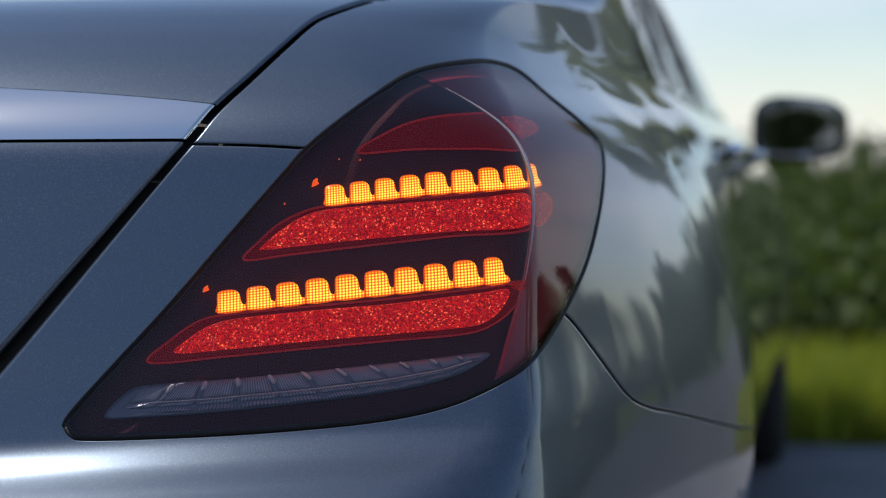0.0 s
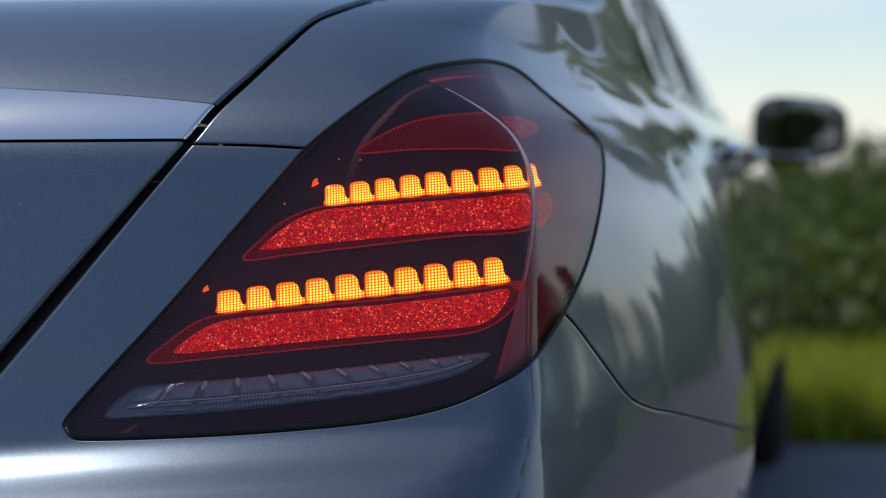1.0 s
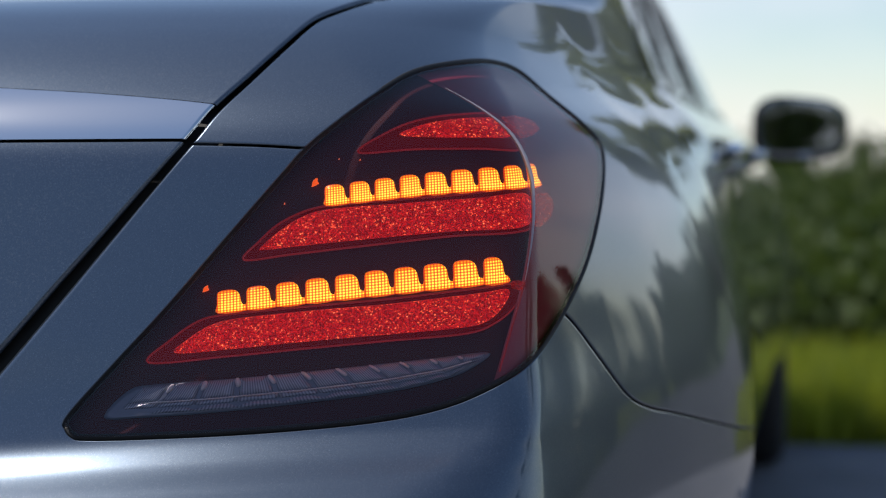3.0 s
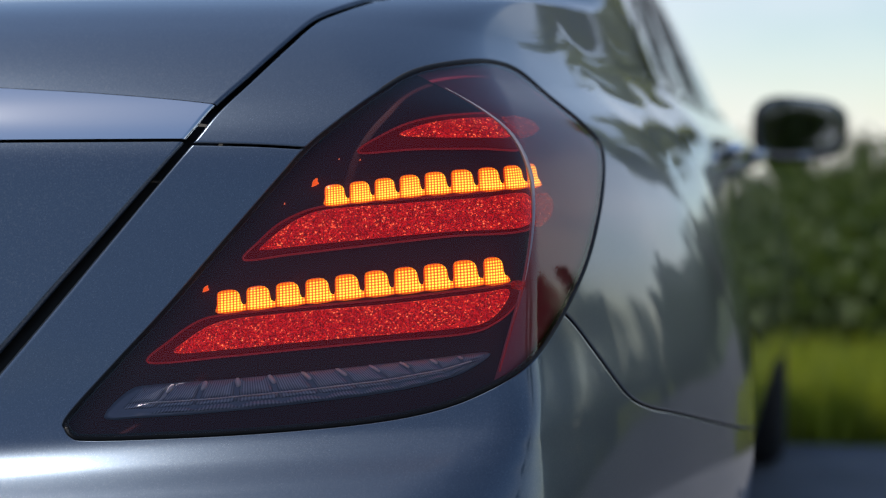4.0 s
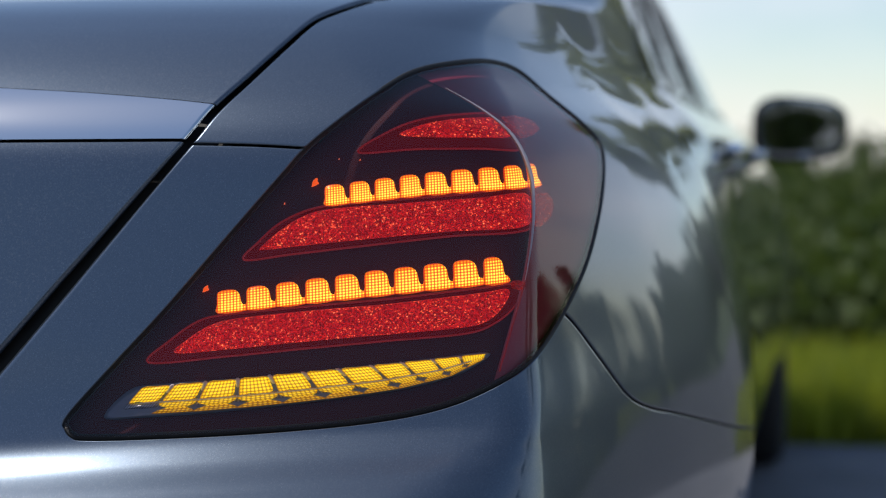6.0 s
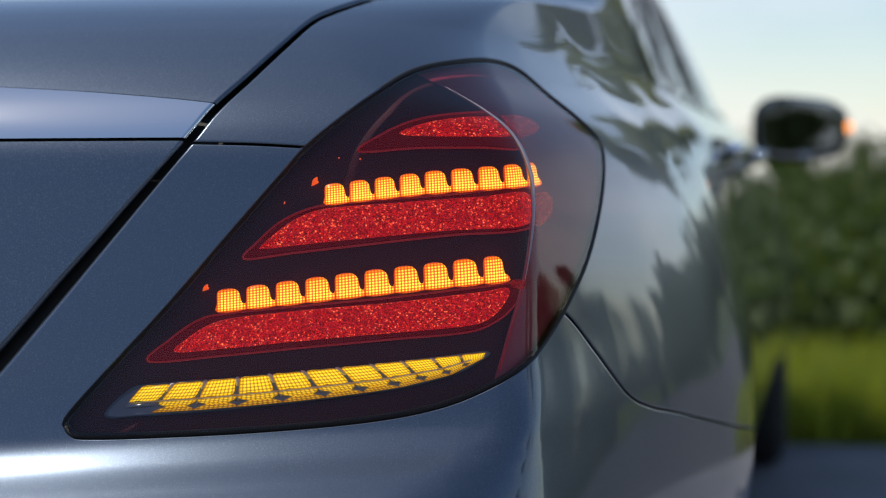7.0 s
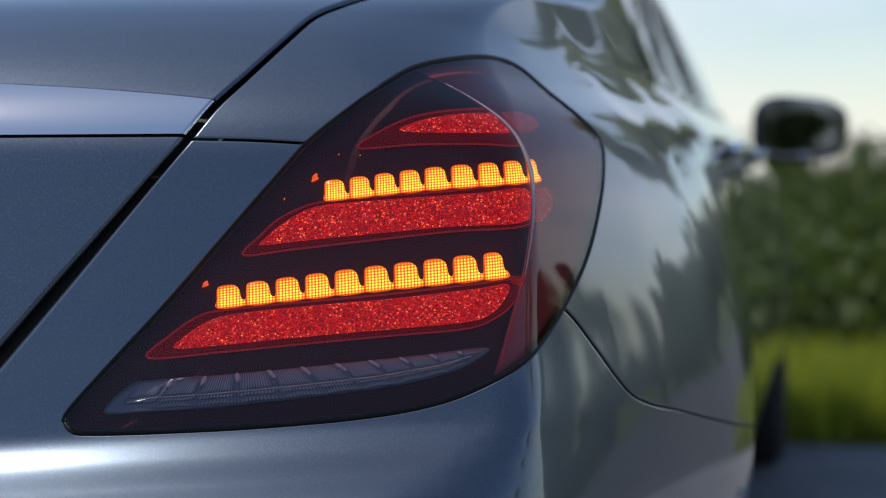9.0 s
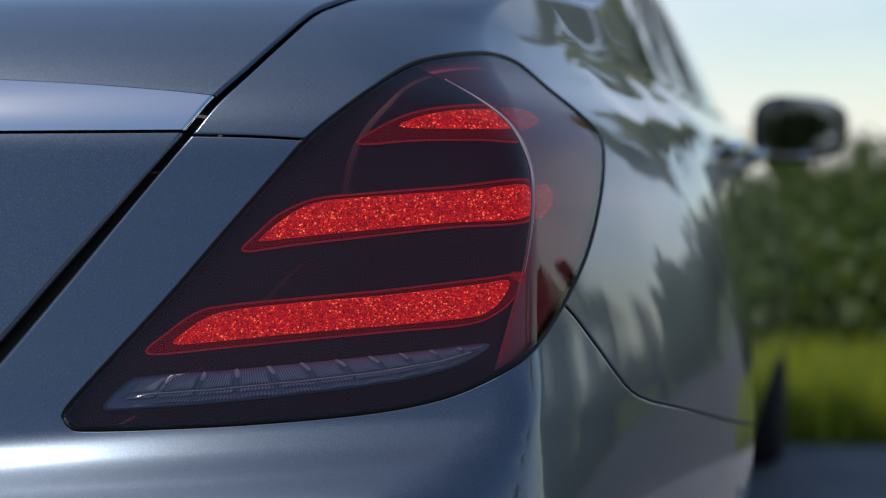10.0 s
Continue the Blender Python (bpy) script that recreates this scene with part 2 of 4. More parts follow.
def tube(bm, path, radii, sides=8):
    """A tapered tube along a path."""
    rings, side = [], None
    path = [Vector(p) for p in path]
    for i, p in enumerate(path):
        way = (path[min(i + 1, len(path) - 1)] - path[max(i - 1, 0)]).normalized()
        a = way.orthogonal() if side is None else side - way * side.dot(way)
        a.normalize()
        side = a
        b = way.cross(a)
        rings.append([bm.verts.new(p + radii[i] * (math.cos(t) * a + math.sin(t) * b)) for t in [2 * math.pi * k / sides for k in range(sides)]])
    for r0, r1 in zip(rings, rings[1:]):
        for k in range(sides):
            bm.faces.new((r0[k], r0[(k + 1) % sides], r1[(k + 1) % sides], r1[k]))
    bm.faces.new(rings[0][::-1])
    bm.faces.new(rings[-1])


# ---- ground and distance ----
def ground_sheet(name, x0, x1, y0, y1, z, mat, steps=2, rough=0.0):
    bm = bmesh.new()
    bmesh.ops.create_grid(bm, x_segments=steps, y_segments=steps, size=0.5,
                          matrix=Matrix.Translation(((x0 + x1) / 2, (y0 + y1) / 2, z)) @ Matrix.Diagonal((x1 - x0, y1 - y0, 1, 1)))
    for v in bm.verts:
        v.co.z += rough * noise.noise(v.co * 0.7)
    return part(name, bm, mat, None)


tagged(ground_sheet("ground", -1500, 1500, -1500, 1500, -0.03, SOIL), "green meadow ground reaching the horizon", "ground", "", "structure")
tagged(ground_sheet("road", -9.0, 17.0, -30, 4.6, 0.0, ASPHALT), "pale grey weathered asphalt lot under the car", "road", "", "structure")

tagged(ground_sheet("pavement", 2.4, 17.0, 4.6, 24, 0.0, LANE), "grey asphalt lane beside the grass verge", "pavement", "", "structure")


def grass_patch(name, x0, x1, y0, y1, count, height, seed, blade=0.012):
    rng = np.random.default_rng(seed)
    x, y = rng.uniform(x0, x1, count), rng.uniform(y0, y1, count)
    h = height * rng.uniform(0.5, 1.25, count)
    a = rng.uniform(0, 6.283, count)
    lean = rng.uniform(-0.5, 0.5, (count, 2)) * h[:, None]
    w = blade * rng.uniform(0.7, 1.6, count)
    dx, dy = np.cos(a) * w, np.sin(a) * w
    z0 = np.full(count, -0.03)
    V = np.stack([np.stack([x - dx, y - dy, z0], 1), np.stack([x + dx, y + dy, z0], 1),
                  np.stack([x + lean[:, 0], y + lean[:, 1], z0 + h], 1)], 1).reshape(-1, 3)
    ob = mesh_part(name, V, np.arange(count * 3).reshape(-1, 3), GRASS, None, smooth=False)
    return tagged(ob, "long sunlit yellow-green meadow grass beside the asphalt", "grass", "", "stuff")


grass_patch("meadow_grass", -4, 2.35, 4.65, 6.9, 26000, 0.24, 3)
grass_patch("verge_grass", 17.0, 23.0, -8, 30, 30000, 0.42, 4, 0.03)


def leafy(V, F, rng, centre, size, count, leaf):
    """Adds a clump of small leaf blades round a centre."""
    d = rng.normal(size=(count, 3))
    d /= np.linalg.norm(d, axis=1, keepdims=True)
    c = centre + d * (size * rng.uniform(0.35, 1.0, (count, 1)) ** 0.6)
    a, b = rng.normal(size=(count, 3)), rng.normal(size=(count, 3))
    a *= leaf / np.linalg.norm(a, axis=1, keepdims=True)
    b *= 0.6 * leaf / np.linalg.norm(b, axis=1, keepdims=True)
    start = sum(len(v) for v in V)
    V.append(np.stack([c - a, c + b, c + a, c - b], 1).reshape(-1, 3))
    F.append(start + np.arange(count * 4).reshape(-1, 4))


def tree(at, height, spread, seed, label, low=0.25, leaf=0.16, clumps=46, leaves=LEAF):
    rng = np.random.default_rng(seed)
    root = tagged(new("tree"), label, "tree", "trees round the lot")
    root.location = at
    bm = bmesh.new()
    top = Vector((rng.uniform(-0.3, 0.3), rng.uniform(-0.3, 0.3), height * 0.8))
    tube(bm, [(0, 0, -0.1), (0.04, 0, height * 0.25), top * 0.6, top], [height * 0.022, height * 0.017, height * 0.01, height * 0.004])
    V, F = [], []
    for _ in range(clumps):
        u = rng.uniform(low, 1.0)
        reach = spread * (math.sin(math.pi * min(1, 0.15 + 0.85 * (u - low) / (1 - low))) ** 0.7) * rng.uniform(0.3, 1.0)
        a = rng.uniform(0, 6.283)
        tip = Vector((math.cos(a) * reach, math.sin(a) * reach, u * height))
        foot = Vector((0, 0, max(0.12 * height, tip.z - reach * 0.6)))
        tube(bm, [foot, (foot + tip) / 2 + Vector((0, 0, 0.05 * height)), tip], [height * 0.006, height * 0.004, height * 0.0015], 5)
        leafy(V, F, rng, np.array(tip), spread * rng.uniform(0.22, 0.42), 130, leaf * rng.uniform(0.7, 1.2))
    part("trunk", bm, BARK, root)
    mesh_part("crown", np.concatenate(V), np.concatenate(F), leaves, root, smooth=False)
    return root


def shrubs(name, x0, x1, y0, y1, clumps, top, leaf, seed, label):
    """Weeds and shrubs grown into one another: many leaf clumps on thin stems."""
    rng = np.random.default_rng(seed)
    V, F = [], []
    for _ in range(clumps):
        y = rng.uniform(y0, y1)
        x = rng.uniform(x0, x1)
        h = top * (0.30 + 0.70 * (y - y0) / (y1 - y0)) * rng.uniform(0.55, 1.05)
        for k in range(4):
            leafy(V, F, rng, np.array([x + rng.normal() * 0.15, y + rng.normal() * 0.15, h * (0.12 + 0.27 * k)]), 0.30 * rng.uniform(0.7, 1.2), 60, leaf)
        start = sum(len(v) for v in V)
        V.append(np.array([[x - 0.01, y, -0.03], [x + 0.01, y, -0.03], [x + 0.004, y, h], [x - 0.004, y, h]]))
        F.append(np.array([[start, start + 1, start + 2, start + 3]]))
    return tagged(mesh_part(name, np.concatenate(V), np.concatenate(F), LEAF, None, smooth=False), label, "shrubs", "", "stuff")


shrubs("shrubs", -3.0, 1.95, 6.8, 12.5, 480, 1.12, 0.055, 21, "dense dark green shrubs and weeds behind the grass verge")

first_trees = [tree((22, 3, -0.03), 6.2, 2.6, 11, "round leafy broadleaf tree beside the lot", 0.05),
               tree((26, 9, -0.03), 7.5, 3.0, 12, "tall leafy broadleaf tree beside the lot", 0.08),
               tree((24, -5, -0.03), 5.4, 3.0, 13, "low spreading broadleaf tree beside the lot", 0.02)]
spots = random.Random(5)


def more_tree(i, x, y, size):
    grown = copy_thing(first_trees[i % 3], Matrix.Translation((x, y, -0.03)) @ Matrix.Rotation(spots.uniform(0, 6.28), 4, "Z"))
    grown.scale = (size, size, size * spots.uniform(0.85, 1.15))


for i in range(16):            # along the right of the lot
    more_tree(i, spots.uniform(22, 33), -26 + 5.2 * i + spots.uniform(-1.5, 1.5), spots.uniform(0.32, 0.52))
for i in range(12):            # far edge of the meadow ahead
    more_tree(i, -26 + 3.2 * i + spots.uniform(-1, 1), spots.uniform(110, 140), spots.uniform(0.45, 0.62))
for i in range(34):            # far wood, rising to the right
    bearing, far = radians(5.5 + 0.95 * i), spots.uniform(88, 120)
    more_tree(i, far * math.sin(bearing), far * math.cos(bearing), spots.uniform(1.0, 1.25) * (0.6 + 0.4 * math.sin(math.pi * min(1, i / 27))))
for i, (bearing, far, size) in enumerate(((20, 27, 0.24), (23.5, 26, 0.30), (27, 27, 0.34), (31, 26, 0.26), (37, 27, 0.42), (41, 25, 0.48), (45, 27, 0.44))):
    more_tree(i, 1 + far * math.sin(radians(bearing)), far * math.cos(radians(bearing)), size)
tree((6.2, 29.5, -0.03), 9.8, 2.6, 31, "tall broadleaf tree with a high crown beyond the verge", 0.50, 0.20, 30, LEAF_PALE)
tree((3.6, 36.0, -0.03), 10.0, 1.8, 32, "slender tall broadleaf tree beyond the verge", 0.58, 0.20, 26, LEAF_PALE)
for i in range(12):            # behind the lot and on its other side
    more_tree(i, -24 + 4.6 * i + spots.uniform(-2, 2), spots.uniform(-24, -17), spots.uniform(0.75, 1.0))
for i in range(8):
    more_tree(i, spots.uniform(-34, -26), -24 + 7 * i, spots.uniform(0.7, 1.1))


# ---- the car's shell as a surface: x to its side, y forward, z up ----
def smooth_curve(xs, ys):
    """A monotone cubic through a few design points."""
    xs, ys = np.array(xs, float), np.array(ys, float)
    h, d = np.diff(xs), np.diff(ys) / np.diff(xs)
    m = np.zeros_like(xs)
    m[0], m[-1] = d[0], d[-1]
    for i in range(1, len(xs) - 1):
        if d[i - 1] * d[i] > 0:
            a, b = 2 * h[i] + h[i - 1], h[i] + 2 * h[i - 1]
            m[i] = (a + b) / (a / d[i - 1] + b / d[i])

    def at(x):
        x = np.clip(np.asarray(x, float), xs[0], xs[-1])
        i = np.clip(np.searchsorted(xs, x) - 1, 0, len(xs) - 2)
        u = (x - xs[i]) / h[i]
        return ((2 * u**3 - 3 * u**2 + 1) * ys[i] + (u**3 - 2 * u**2 + u) * h[i] * m[i]
                + (3 * u**2 - 2 * u**3) * ys[i + 1] + (u**3 - u**2) * h[i] * m[i + 1])
    return at


rear_profile = smooth_curve(
    [0.18, 0.30, 0.45, 0.56, 0.610, 0.642, 0.666, 0.688, 0.710, 0.80, 0.90, 0.96, 0.985, 1.01, 1.04, 1.07, 1.10, 1.13, 1.15, 1.162, 1.18, 1.25, 1.34, 1.42, 1.47, 1.495],
    [0.08, 0.00, -0.055, -0.094, -0.086, -0.060, -0.026, 0.006, 0.027, 0.060, 0.090, 0.108, 0.122, 0.143, 0.178, 0.220, 0.272, 0.345, 0.44, 0.60, 0.90, 1.12, 1.40, 1.72, 2.10, 2.60])
front_profile = smooth_curve(
    [0.18, 0.35, 0.60, 0.75, 0.85, 0.93, 0.98, 1.02, 1.06, 1.20, 1.35, 1.45, 1.495],
    [4.98, 5.08, 5.08, 5.02, 4.85, 4.45, 4.05, 3.75, 3.55, 3.28, 2.98, 2.75, 2.62])
half_width = smooth_curve(
    [0.18, 0.30, 0.48, 0.57, 0.66, 0.78, 0.88, 0.95, 1.00, 1.05, 1.10, 1.20, 1.32, 1.42, 1.475, 1.495],
    [0.80, 0.905, 0.953, 0.957, 0.953, 0.937, 0.912, 0.881, 0.844, 0.791, 0.752, 0.715, 0.665, 0.590, 0.46, 0.30])
side_taper = smooth_curve([-0.2, 0.0, 0.2, 0.35, 0.55, 0.8, 1.1, 1.6, 3.2, 4.0, 4.3, 4.8, 5.1],
                          [0.26, 0.165, 0.105, 0.070, 0.034, 0.008, 0, 0.010, 0.010, 0.0, 0.01, 0.09, 0.22])
tail_tuck = smooth_curve([0.18, 0.60, 0.70, 0.78, 0.86, 0.93, 1.0, 1.1], [0.80, 0.97, 1.08, 1.12, 1.05, 0.95, 0.88, 1.0])
corner_round = smooth_curve([0.18, 0.55, 0.66, 0.72, 0.86, 0.94, 0.99, 1.03, 1.10, 1.5], [0.14, 0.15, 0.10, 0.030, 0.026, 0.036, 0.055, 0.095, 0.12, 0.2])
# the doors' shoulder and the glass house stand further out than the tail
shoulder = smooth_curve([0.18, 0.70, 0.80, 0.88, 0.95, 1.00, 1.05, 1.10, 1.20, 1.32, 1.42, 1.475, 1.495],
                        [0.0, 0.0, 0.004, 0.012, 0.028, 0.042, 0.053, 0.050, 0.042, 0.036, 0.030, 0.022, 0.020])
along_doors = smooth_curve([-1.0, 0.75, 1.10, 1.55, 3.3, 4.3, 6.0], [0.0, 0.0, 0.35, 1.0, 1.0, 0.0, 0.0])


def shell(P):
    """Below zero inside the car's shell, zero on it (x >= 0 half)."""
    x, y, z = P[..., 0], P[..., 1], P[..., 2]
    lift = 0.075 * (np.clip(np.abs(x), 0.1, 0.75) - 0.52) * np.exp(-((z - 0.66) / 0.075) ** 2)      # the bumper's shelf rises outwards, shaped to follow a cast shadow's slanted edge
    rear = rear_profile(z - lift) + 0.105 * (np.abs(x) / 0.9) ** 2.2 - y
    nose = y - (front_profile(z) - 0.30 * (np.abs(x) / 0.9) ** 2.4)
    tuck = np.where(y < 1.1, tail_tuck(z), 1.0)
    flare = 0.024 * np.exp(-((z - 0.57) / 0.2) ** 2) * (np.exp(-((y - 0.95) / 0.40) ** 2) + np.exp(-((y - 4.22) / 0.40) ** 2))
    side = np.abs(x) - (half_width(z) + along_doors(y) * shoulder(z) + flare - side_taper(y) * tuck)
    k = corner_round(z)
    h = np.maximum(k - np.abs(rear - side), 0) / k
    f = np.maximum(rear, side) + h * h * k / 4
    k = 0.12
    h = np.maximum(k - np.abs(f - nose), 0) / k
    return np.maximum(f, nose) + h * h * k / 4


def shell_normal(P):
    e, n = 4e-4, np.zeros_like(P)
    for i in range(3):
        d = np.zeros(3)
        d[i] = e
        n[..., i] = shell(P + d) - shell(P - d)
    return n / np.maximum(np.linalg.norm(n, axis=-1, keepdims=True), 1e-12)


# the rear corner's own plane: p along it, q up, seen from behind and a little to the side
CORNER = math.radians(20)
P_AXIS = np.array([math.cos(CORNER), math.sin(CORNER), 0])
N_AXIS = np.array([math.sin(CORNER), -math.cos(CORNER), 0])


def corner_point(p, q, depth=0.0):
    """The shell's point at (p, q) of the corner's plane, sunk by depth."""
    p, q = np.asarray(p, float), np.asarray(q, float)
    base = p[..., None] * P_AXIS + q[..., None] * np.array([0, 0, 1.0])
    lo, hi = np.full(p.shape, -0.9), np.full(p.shape, 1.2)
    for _ in range(44):
        mid = (lo + hi) / 2
        inside = shell(base + mid[..., None] * N_AXIS) < 0
        lo, hi = np.where(inside, mid, lo), np.where(inside, hi, mid)
    P = base + ((lo + hi) / 2)[..., None] * N_AXIS
    return P - np.asarray(depth)[..., None] * shell_normal(P)
# ---- end of the shell ----
# outlines on the rear corner's plane: p, q in metres
LID_GAP = [(0.7156, 1.1429), (0.6807, 1.1323), (0.6477, 1.1189), (0.6193, 1.1044), (0.5852, 1.0729), (0.5503, 1.0392), (0.5170, 1.0074), (0.4901,
    0.9742), (0.4368, 0.9113), (0.3787, 0.8433), (0.3161, 0.7698), (0.2848, 0.7358)]
CHROME_TOP = [(0.2684, 1.0335), (0.3035, 1.0308), (0.3893, 1.0253), (0.4731, 1.0179), (0.5198, 1.0125)]
CHROME_BOTTOM = [(0.2761, 0.9763), (0.3097, 0.9768), (0.4901, 0.9775)]
BUMPER_SEAM = [(0.4848, 0.9748), (0.5544, 0.9730), (0.6102, 0.9697)]
LAMP_OUTLINE = [(0.3798, 0.7105), (0.3811, 0.7213), (0.4207, 0.7653), (0.4723, 0.8208), (0.5250, 0.8815), (0.5784, 0.9424), (0.6055, 0.9724), (0.6449,
    1.0037), (0.6794, 1.0275), (0.7135, 1.0463), (0.7563, 1.0572), (0.8080, 1.0638), (0.8478, 1.0563), (0.8849, 1.0255), (0.9241, 0.9948), (0.9386,
    0.9748), (0.9308, 0.9439), (0.9093, 0.8976), (0.8846, 0.8535), (0.8489, 0.8097), (0.8125, 0.7766), (0.7670, 0.7514), (0.7198, 0.7335), (0.6533,
    0.7211), (0.5516, 0.7113), (0.4492, 0.7048), (0.3974, 0.7027), (0.3858, 0.7043)]
SIDE_SEAM = [(0.8412, 0.8189), (0.8645, 0.7993), (0.8960, 0.7639), (0.9374, 0.7181), (0.9738, 0.6971), (1.0373, 0.6745), (1.2342, 0.5995)]
BRAKE_MID = [(0.5597, 0.8758), (0.5745, 0.8890), (0.5957, 0.9032), (0.6221, 0.9117), (0.6851, 0.9171), (0.7639, 0.9229), (0.8150, 0.9260), (0.8128,
    0.8971), (0.7366, 0.8914), (0.6581, 0.8840), (0.6005, 0.8781), (0.5638, 0.8738)]
BRAKE_LOW = [(0.4798, 0.7783), (0.4902, 0.7902), (0.5110, 0.8031), (0.5371, 0.8100), (0.6047, 0.8176), (0.6824, 0.8246), (0.7603, 0.8339), (0.7891,
    0.8375), (0.7831, 0.8221), (0.7669, 0.8084), (0.7434, 0.8028), (0.6815, 0.7971), (0.6041, 0.7901), (0.5265, 0.7819)]
BRAKE_TOP = [(0.6957, 0.9821), (0.7124, 0.9919), (0.7423, 0.9980), (0.7765, 1.0005), (0.7944, 0.9981), (0.8060, 0.9826), (0.7673, 0.9805)]
FRAME_MID = [(0.5438, 0.8643), (0.5587, 0.8821), (0.5799, 0.9000), (0.6117, 0.9133), (0.6537, 0.9181), (0.7378, 0.9250), (0.8224, 0.9306), (0.8198,
    0.8947), (0.7364, 0.8867), (0.6527, 0.8772), (0.5899, 0.8697)]
FRAME_LOW = [(0.4547, 0.7689), (0.4745, 0.7895), (0.5006, 0.8071), (0.5267, 0.8135), (0.6047, 0.8217), (0.6825, 0.8292), (0.7605, 0.8386), (0.8075,
    0.8427), (0.7947, 0.8216), (0.7745, 0.8064), (0.7483, 0.7973), (0.6813, 0.7910), (0.6040, 0.7835), (0.5265, 0.7753)]
FRAME_TOP = [(0.6535, 0.9659), (0.6772, 0.9832), (0.7102, 0.9969), (0.7542, 1.0036), (0.7957, 1.0022), (0.8179, 0.9707), (0.7662, 0.9697), (0.7081,
    0.9691)]
LENS_CREASE = [(0.6907, 1.0571), (0.7277, 1.0392), (0.7732, 1.0103), (0.8032, 0.9825), (0.8171, 0.9499), (0.8179, 0.9233), (0.8132, 0.8865), (0.8014,
    0.8395), (0.7886, 0.8037), (0.7728, 0.7586), (0.7653, 0.7390)]
END_MID = [(0.8210, 0.9222), (0.8427, 0.9264), (0.8488, 0.9127), (0.8372, 0.8981), (0.8198, 0.8958)]
END_TOP = [(0.7976, 1.0017), (0.8344, 1.0025), (0.8481, 0.9912), (0.8175, 0.9807)]
END_LOW = [(0.7943, 0.8451), (0.8068, 0.8438), (0.8043, 0.8366), (0.7930, 0.8389)]
SIGNAL = [(0.4136, 0.7190), (0.4356, 0.7428), (0.4590, 0.7487), (0.5264, 0.7545), (0.6293, 0.7650), (0.7115, 0.7740), (0.7671, 0.7801), (0.7573,
    0.7691), (0.7313, 0.7575), (0.6798, 0.7454), (0.6030, 0.7350), (0.5159, 0.7252), (0.4489, 0.7197)]

# ---- the car ----
PIVOT = np.array([0.0, 3.3, 0.0])
car = tagged(new("car"), "dark blue-grey metallic saloon car with lit tail lamp", "car")
car.location = PIVOT


def spline(points, closed=False, fine=6):
    """A smooth curve through a few points."""
    P = np.array(points, float)
    n = len(P)
    if closed:
        Q = np.concatenate([P[-1:], P, P[:2]])
    else:
        Q = np.concatenate([2 * P[:1] - P[1:2], P, 2 * P[-1:] - P[-2:-1]])
    out = []
    for i in range(n if closed else n - 1):
        a, b, c, d = Q[i:i + 4]
        for u in np.arange(fine) / fine:
            out.append(0.5 * (2 * b + (c - a) * u + (2 * a - 5 * b + 4 * c - d) * u**2 + (3 * b - a - 3 * c + d) * u**3))
    if not closed:
        out.append(P[-1])
    return np.array(out)


def side_of(points, curve, closed=False):
    """Signed distance of points from a curve: above zero on its left (open), or inside (closed)."""
    A = curve if closed else curve[:-1]
    B = np.roll(curve, -1, 0) if closed else curve[1:]
    best, sign = np.full(len(points), 1e9), np.ones(len(points))
    inside = np.zeros(len(points), bool)
    for i, (a, b) in enumerate(zip(A, B)):
        e, w = b - a, points - a
        u = w @ e / max(e @ e, 1e-12)
        t = np.clip(u, 0 if closed or i > 0 else -1e9, 1 if closed or i < len(A) - 1 else 1e9)
        d = np.linalg.norm(w - t[:, None] * e, axis=1)
        near = d < best
        best = np.where(near, d, best)
        sign = np.where(near, np.sign(e[0] * w[:, 1] - e[1] * w[:, 0]), sign)
        if closed:
            cross = (a[1] > points[:, 1]) != (b[1] > points[:, 1])
            dy = b[1] - a[1] if abs(b[1] - a[1]) > 1e-12 else 1e-12
            inside ^= cross & (points[:, 0] < a[0] + (points[:, 1] - a[1]) / dy * e[0])
    return np.where(inside, best, -best) if closed else best * np.where(sign == 0, 1, sign)


def chart(V):
    return np.stack([V @ P_AXIS, V[:, 2]], 1)


def split(V, T, g, level, where=None):
    """Cuts the triangles along g = level; g is carried on to the new corners."""
    s = g - level
    s = np.where(np.abs(s) < 2e-5, 2e-5, s)
    S = s[T] > 0
    k = S.sum(1)
    cut = (k == 1) | (k == 2)
    if where is not None:
        cut &= where
    keep = T[~cut]
    made, newV, out = {}, [], []

    def mid(a, b):
        key = (a, b) if a < b else (b, a)
        if key not in made:
            a, b = key
            u = s[a] / (s[a] - s[b])
            made[key] = len(V) + len(newV)
            newV.append(V[a] + (V[b] - V[a]) * u)
        return made[key]
    for tri, sg, n in zip(T[cut], S[cut], k[cut]):
        odd = 1 if n == 1 else 0
        i = int(np.argmax(sg == bool(odd)))
        a, b, c = int(tri[i]), int(tri[(i + 1) % 3]), int(tri[(i + 2) % 3])
        ab, ac = mid(a, b), mid(a, c)
        out += [(a, ab, ac), (ab, b, c), (ab, c, ac)]
    if newV:
        V = np.concatenate([V, np.array(newV)])
        T = np.concatenate([keep, np.array(out)])
    return V, T


def settle_on_shell(V, first):
    """Moves the vertices from index first on back onto the shell."""
    P = V[first:]
    for _ in range(2):
        if len(P):
            n, e = shell_normal(P), 4e-4
            slope = (shell(P + e * n) - shell(P - e * n)) / (2 * e)
            P = P - np.clip(shell(P) / np.maximum(slope, 0.3), -0.003, 0.003)[:, None] * n
    V = V.copy()
    V[first:] = P
    return V


